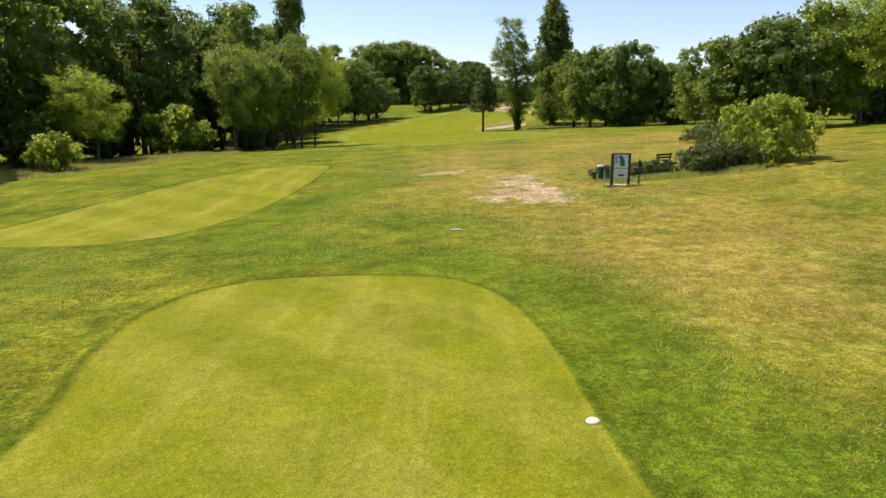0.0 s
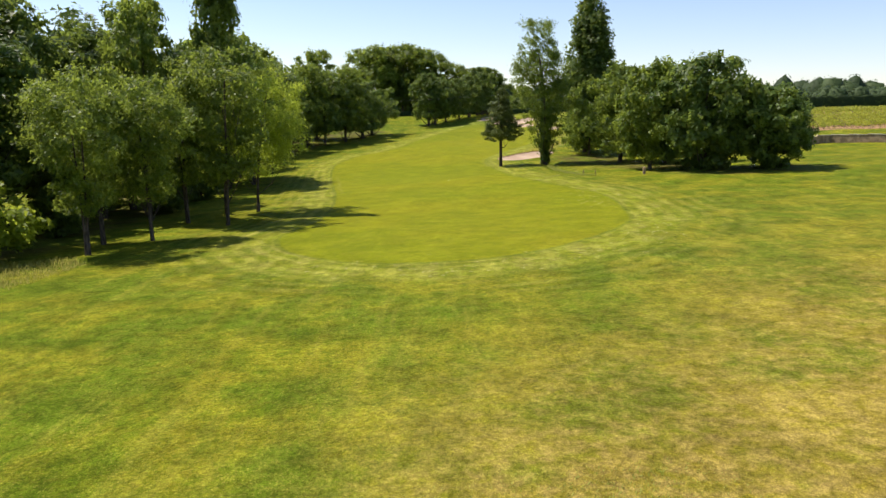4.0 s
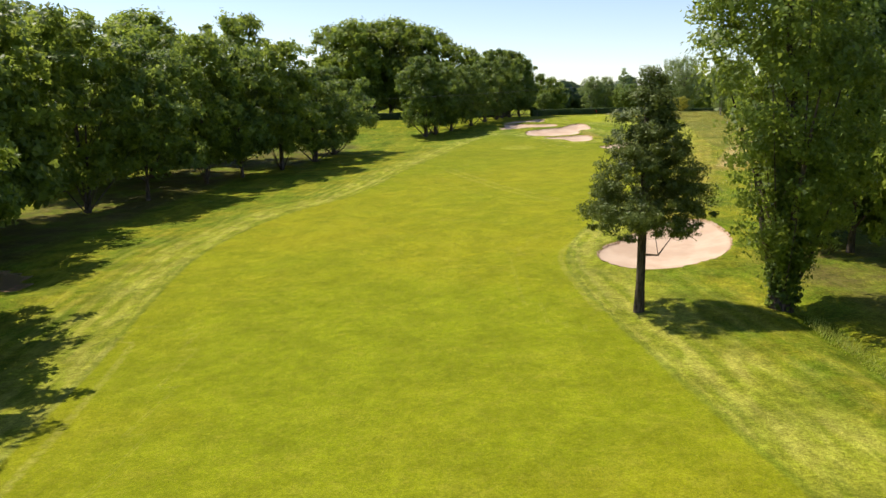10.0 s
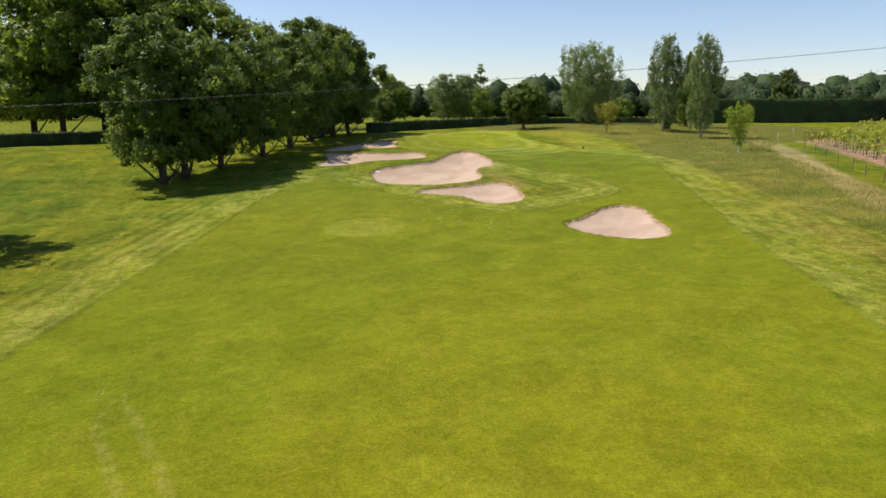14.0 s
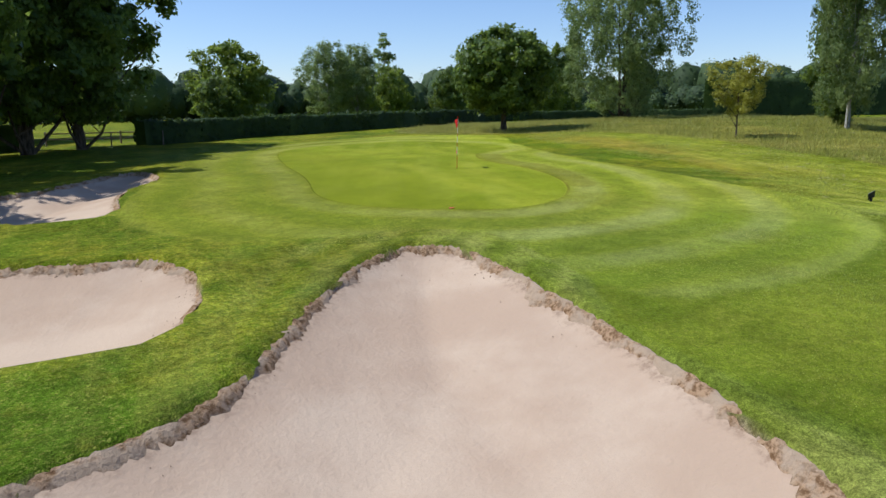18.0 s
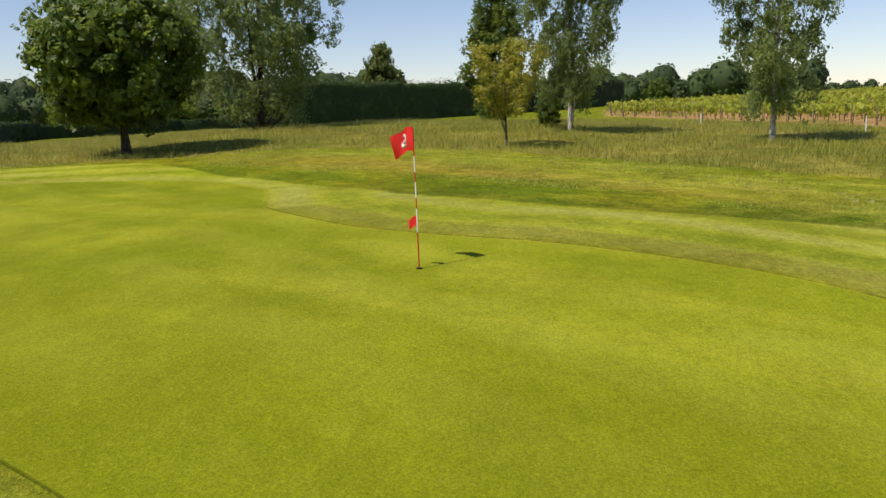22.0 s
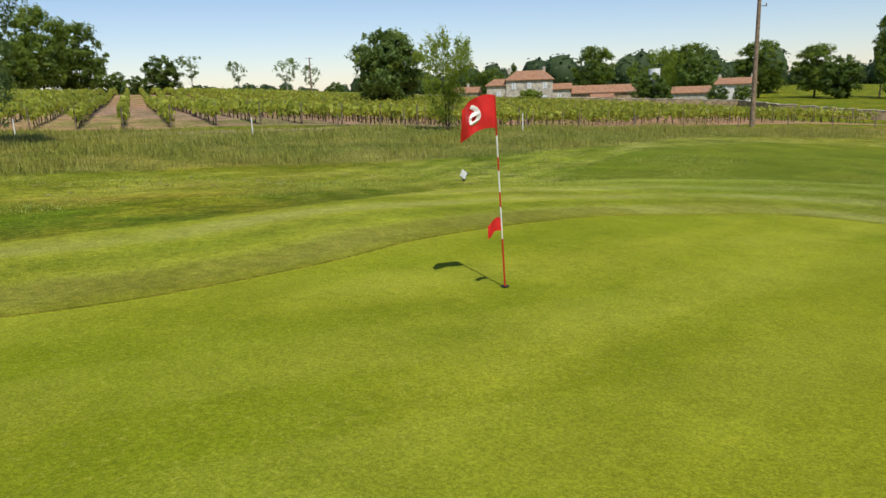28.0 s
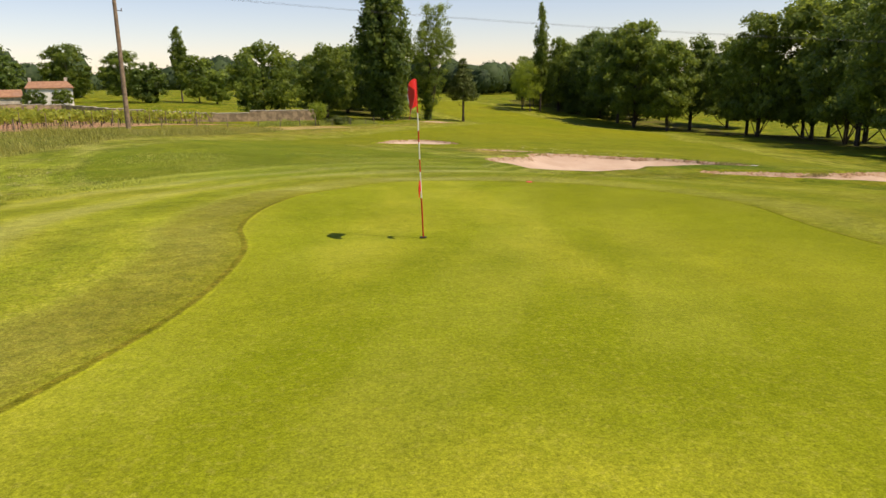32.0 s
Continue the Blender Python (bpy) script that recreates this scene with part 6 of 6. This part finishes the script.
def utility_pole(x, y, height, label, turn=0):
    top = thing("utility_pole", (x, y, ground_z(x, y)), label, "utility pole", "poles of the power line", turn)
    part("mast", rod(bmesh.new(), (0, 0, -0.3), (0, 0, height), 0.22, 0.15, 12), POLE_TIMBER, top)
    arm = part("crossarm", box(bmesh.new(), (1.9, 0.09, 0.1), (0, 0.12, height - 0.25), bevel=0.01), GREY_METAL, top)
    for s in (-0.85, 0, 0.85):
        part("insulator", rod(bmesh.new(), (s, 0.12, height - 0.2), (s, 0.12, height + 0.05), 0.05, 0.03, 10), CERAMIC, arm)
    low = part("bracket", box(bmesh.new(), (1.0, 0.07, 0.07), (-0.4, 0.1, height - 1.75), bevel=0.008), GREY_METAL, top)
    part("insulator", rod(bmesh.new(), (-0.8, 0.1, height - 1.75), (-0.8, 0.1, height - 1.5), 0.05, 0.03, 10), CERAMIC, low)


CABLE = plain("weathered_dark_cable", (0.09, 0.09, 0.095), 0.6, 8, 0.2)


def wire(a, b, sag, label):
    a, b = np.array(a, float), np.array(b, float)
    path = [(a + (b - a) * u - np.array((0, 0, 4 * sag * u * (1 - u))), 0.006) for u in np.linspace(0, 1, 25)]
    v, f = tubes([path], 4)
    tagged(new("power_cable", sheet("power_cable", v, f, CABLE)), label, "cable", "cables of the power line")


utility_pole(54.55, 250.4, POLE_TOP, "tall weathered wooden electricity pole with crossarm", 75)
utility_pole(188, 200, 10.5, "distant wooden electricity pole with crossarm on the crest", 30)
utility_pole(-78, 268, 11.0, "wooden electricity pole behind the wood", 80)
za, zb, zc = ground_z(54.55, 250.4) + POLE_TOP, ground_z(-78, 268) + 11, ground_z(188, 200) + 10.5
for s in (-0.85, 0, 0.85):
    wire((54.55 + 0.2 * s, 250.4 + s, za), (-78 + 0.2 * s, 268 + s, zb), 1.9, "thin power cable over the fairway")


# ---- fence by the path ----
def fence_post(x, y, high, label="weathered grey wooden fence post in the grass"):
    top = thing("fence_post", (x, y, ground_z(x, y)), label, "fence post", "posts along the path")
    part("post", rod(bmesh.new(), (0, 0, -0.1), (0.02, 0, high), 0.05, 0.045, 7), TIMBER, top)


line = [(28.5, 196), (31.6, 204.2), (34.1, 209.7), (39.1, 221.2), (42.6, 230.7), (49.8, 244), (57, 258.5), (63.5, 271), (72, 288)]
for (x0, y0), (x1, y1) in zip(line, line[1:]):
    steps = int(math.hypot(x1 - x0, y1 - y0) / 4.2)
    for k in range(steps):
        fence_post(x0 + (x1 - x0) * k / steps + rnd.uniform(-0.2, 0.2), y0 + (y1 - y0) * k / steps, rnd.uniform(0.85, 1.15))
for x, y in ((66.5, 292.5), (57.2, 279.5), (79.5, 301), (92, 313)):
    top = thing("marker_post", (x, y, ground_z(x, y)), "short white marker post in the long grass", "marker post", "white posts in the meadow")
    part("post", rod(bmesh.new(), (0, 0, -0.1), (0, 0, 1.0), 0.035, 0.035, 8), WHITE_PAINT, top)


# ---- farm buildings and wall ----
def gable_roof(bm, w, d, z, rise, over=0.35, thick=0.18, hip=0.0):
    """A pitched roof over w by d, ridge along x; hip pulls the ridge's ends in."""
    hw, hd = w / 2 + over, d / 2 + over
    low = [(-hw, -hd), (hw, -hd), (hw, hd), (-hw, hd)]
    v = [bm.verts.new((x, y, z + dz)) for dz in (0, thick) for x, y in low]
    r = [bm.verts.new((x, 0, z + rise + thick)) for x in (-hw + hip, hw - hip)]
    for a, b in ((0, 1), (1, 2), (2, 3), (3, 0)):
        bm.faces.new((v[a], v[b], v[4 + b], v[4 + a]))
    bm.faces.new((v[3], v[2], v[1], v[0]))
    bm.faces.new((v[4], v[5], r[1], r[0]))
    bm.faces.new((v[6], v[7], r[0], r[1]))
    bm.faces.new((v[5], v[6], r[1]))
    bm.faces.new((v[7], v[4], r[0]))
    return bm


def building(x, y, turn, w, d, wall_h, rise, wall, label, hip=0.0, storeys=1, windows=0, chimneys=(), shutters=True, name="house"):
    top = thing(name, (x, y, float(land(x, y)) - 0.1), label, "building", "buildings of the farm", turn)
    part("wall", box(bmesh.new(), (w, d, wall_h), (0, 0, wall_h / 2), bevel=0.03), wall, top)
    part("roof", gable_roof(bmesh.new(), w, d, wall_h, rise, hip=hip), ROOF, top, "terracotta tiled roof")
    for c in chimneys:
        part("chimney", box(bmesh.new(), (0.6, 0.6, 1.5), (c, 0.3, wall_h + rise + 0.2), bevel=0.03), STONE, top)
    for s in range(storeys):
        zc = (s + 0.55) * wall_h / storeys
        for k in range(windows):
            cx = (k + 0.5) / windows * w - w / 2
            pane = part("window", box(bmesh.new(), (0.9, 0.06, 1.35), (cx, -d / 2 - 0.01, zc), bevel=0.01), GLASS_DARK, top)
            if shutters:
                for q in (-1, 1):
                    part("shutter", box(bmesh.new(), (0.46, 0.06, 1.4), (cx + q * 0.26, -d / 2 - 0.06, zc), bevel=0.01), SHUTTER, pane)
    return top


building(133, 178.5, 215, 10.5, 8.5, 5.6, 2.0, STONE, "two-storey limestone farmhouse with pale shutters", hip=2.5, storeys=2, windows=3, chimneys=(-4.8, 3.2))
building(138.6, 182.6, 215, 5.5, 7.5, 4.2, 1.4, STONE, "lower limestone wing with a hipped tiled roof", hip=1.8, windows=1)
building(127.4, 174.8, 215, 5, 6, 3.6, 1.2, STONE, "stone side wing with tiled roof", windows=1)
building(145, 188, 215, 7, 6, 2.4, 1.2, STONE, "small outbuilding with a red tiled roof", windows=0, chimneys=(1.0,), name="outbuilding")
building(119.5, 168.6, 212, 14.5, 7, 2.9, 1.6, OLD_STONE, "long dark barn with a tiled roof", name="barn")
building(116.5, 174.2, 212, 4.5, 3, 1.8, 0.7, RENDER_WALL, "small white lean-to shed", name="shed")
building(97, 150, 202, 8.5, 8, 4.4, 1.3, RENDER_WALL, "white rendered house with an orange tiled roof", storeys=2, windows=2, chimneys=(-3.4, 3.4), hip=1.0)
building(106, 153, 205, 8, 6, 2.6, 1.4, STONE, "low stone outbuilding with a tiled roof", name="outbuilding")
top = thing("water_tank", (118, 148, float(land(118, 148))), "white cylindrical water tank on a stand", "tank")
part("tank", rod(bmesh.new(), (0, 0, 5.6), (0, 0, 8.2), 1.4, 1.4, 20), WHITE_PAINT, top)
part("stand", rod(bmesh.new(), (0, 0, 0), (0, 0, 5.6), 0.8, 0.7, 10), GREY_METAL, top)


def stone_wall(points, height, seed):
    """A rubble wall: stones laid in courses over a mortar core."""
    rng = np.random.default_rng(seed)
    for k, ((x0, y0), (x1, y1)) in enumerate(zip(points, points[1:])):
        length = math.hypot(x1 - x0, y1 - y0)
        n = max(2, int(length / 3))
        bm = bmesh.new()
        ang = math.degrees(math.atan2(y1 - y0, x1 - x0))
        base = (x0, y0, float(land(x0, y0)))
        top = thing("stone_wall", base, "old grey rubble stone wall along the field", "wall", turn=ang)
        for j in range(n):
            u = (j + 0.5) / n
            z = float(land(x0 + (x1 - x0) * u, y0 + (y1 - y0) * u)) - base[2]
            box(bm, (length / n + 0.02, 0.5, height + rng.uniform(-0.06, 0.06) + 0.6), (u * length, 0, z + height / 2 - 0.3), bevel=0.03)
        part("masonry", bm, OLD_STONE, top)
        bm = bmesh.new()
        for j in range(n):
            u = (j + 0.5) / n
            z = float(land(x0 + (x1 - x0) * u, y0 + (y1 - y0) * u)) - base[2]
            box(bm, (length / n - 0.03, 0.6, 0.12), (u * length, 0, z + height + 0.05), bevel=0.02)
        part("coping", bm, STONE, top)


stone_wall([(52, 180), (76, 183), (86, 175), (104, 183), (124, 198), (142, 210)], 1.5, 91)
stone_wall([(52, 180), (40, 179)], 1.9, 92)


# ---- small things on the course ----
def bunker_rake(x, y, turn):
    top = thing("bunker_rake", (x, y, float(land(x, y)) - 0.06), "small white fan rake lying at the bunker rim", "rake", turn=turn)
    bm = bmesh.new()
    fan = [(-0.02, 0.0), (0.02, 0.0)] + [(0.23 * math.cos(a), 0.03 + 0.2 * math.sin(a)) for a in np.linspace(0.05, math.pi - 0.05, 11)]
    low = [bm.verts.new((x, y, 0.06 * y + 0.02 * abs(x))) for x, y in fan]
    made = bmesh.ops.extrude_face_region(bm, geom=[bm.faces.new(low)])["geom"]
    bmesh.ops.translate(bm, vec=(0, 0, 0.025), verts=[v for v in made if isinstance(v, bmesh.types.BMVert)])
    part("head", bm, WHITE_PAINT, top, "white fan-shaped head").matrix_basis = pose(0, 0, 0.02, 18, 0, 0)
    part("handle", rod(bmesh.new(), (0, 0, 0.03), (0.06, -0.3, 0.0), 0.014), WHITE_PAINT, top)


bunker_rake(15.85, 285.45, -20)


def turf_disc(x, y, radius, material, label, name):
    bm = bmesh.new()
    bmesh.ops.create_cone(bm, cap_ends=True, segments=20, radius1=radius, radius2=radius * 0.9, depth=0.012, matrix=pose(0, 0, 0.004))
    me = bpy.data.meshes.new(name)
    bm.to_mesh(me)
    bm.free()
    me.materials.append(material)
    ob = new(name, me)
    ob.matrix_basis = pose(x, y, ground_z(x, y))
    tagged(ob, label, "marker")


turf_disc(31.3, 300.2, 0.09, plain("orange_red_paint", (0.55, 0.07, 0.03), 0.6), "flat orange-red marker disc on the apron", "marker_disc")
turf_disc(0.0, 139.9, 0.12, WHITE_PAINT, "flat white distance marker disc in the fairway", "distance_disc")


def rail_fence(x0, y0, x1, y1):
    length, ang = math.hypot(x1 - x0, y1 - y0), math.degrees(math.atan2(y1 - y0, x1 - x0))
    top = thing("rail_fence", (x0, y0, ground_z(x0, y0)), "low wooden post and rail fence in the hedge gap", "fence", turn=ang)
    for k in range(4):
        part("post", box(bmesh.new(), (0.12, 0.12, 1.2), (length * k / 3, 0, 0.5), bevel=0.012), TIMBER, top)
    for z in (0.5, 0.95):
        part("rail", box(bmesh.new(), (length + 0.2, 0.05, 0.1), (length / 2, -0.085, z), bevel=0.008), TIMBER, top)


rail_fence(15.5, 344.5, 23.5, 348)
top = thing("concrete_post", (25.3, 131.2, ground_z(25.3, 131.2)), "short pale concrete service post by the trees", "post")
part("shaft", box(bmesh.new(), (0.32, 0.3, 1.0), (0, 0, 0.42), bevel=0.03), OLD_STONE, top)
for x, y in ((18.2, 135.4), (19.6, 134.2)):
    fence_post(x, y, 0.7, "short dark stake at the end of the ditch")
for x, y in ((24.0, 340.2), (20.4, 338.8)):
    fence_post(x, y, 1.1, "leaning wooden post at the end of the hedge")
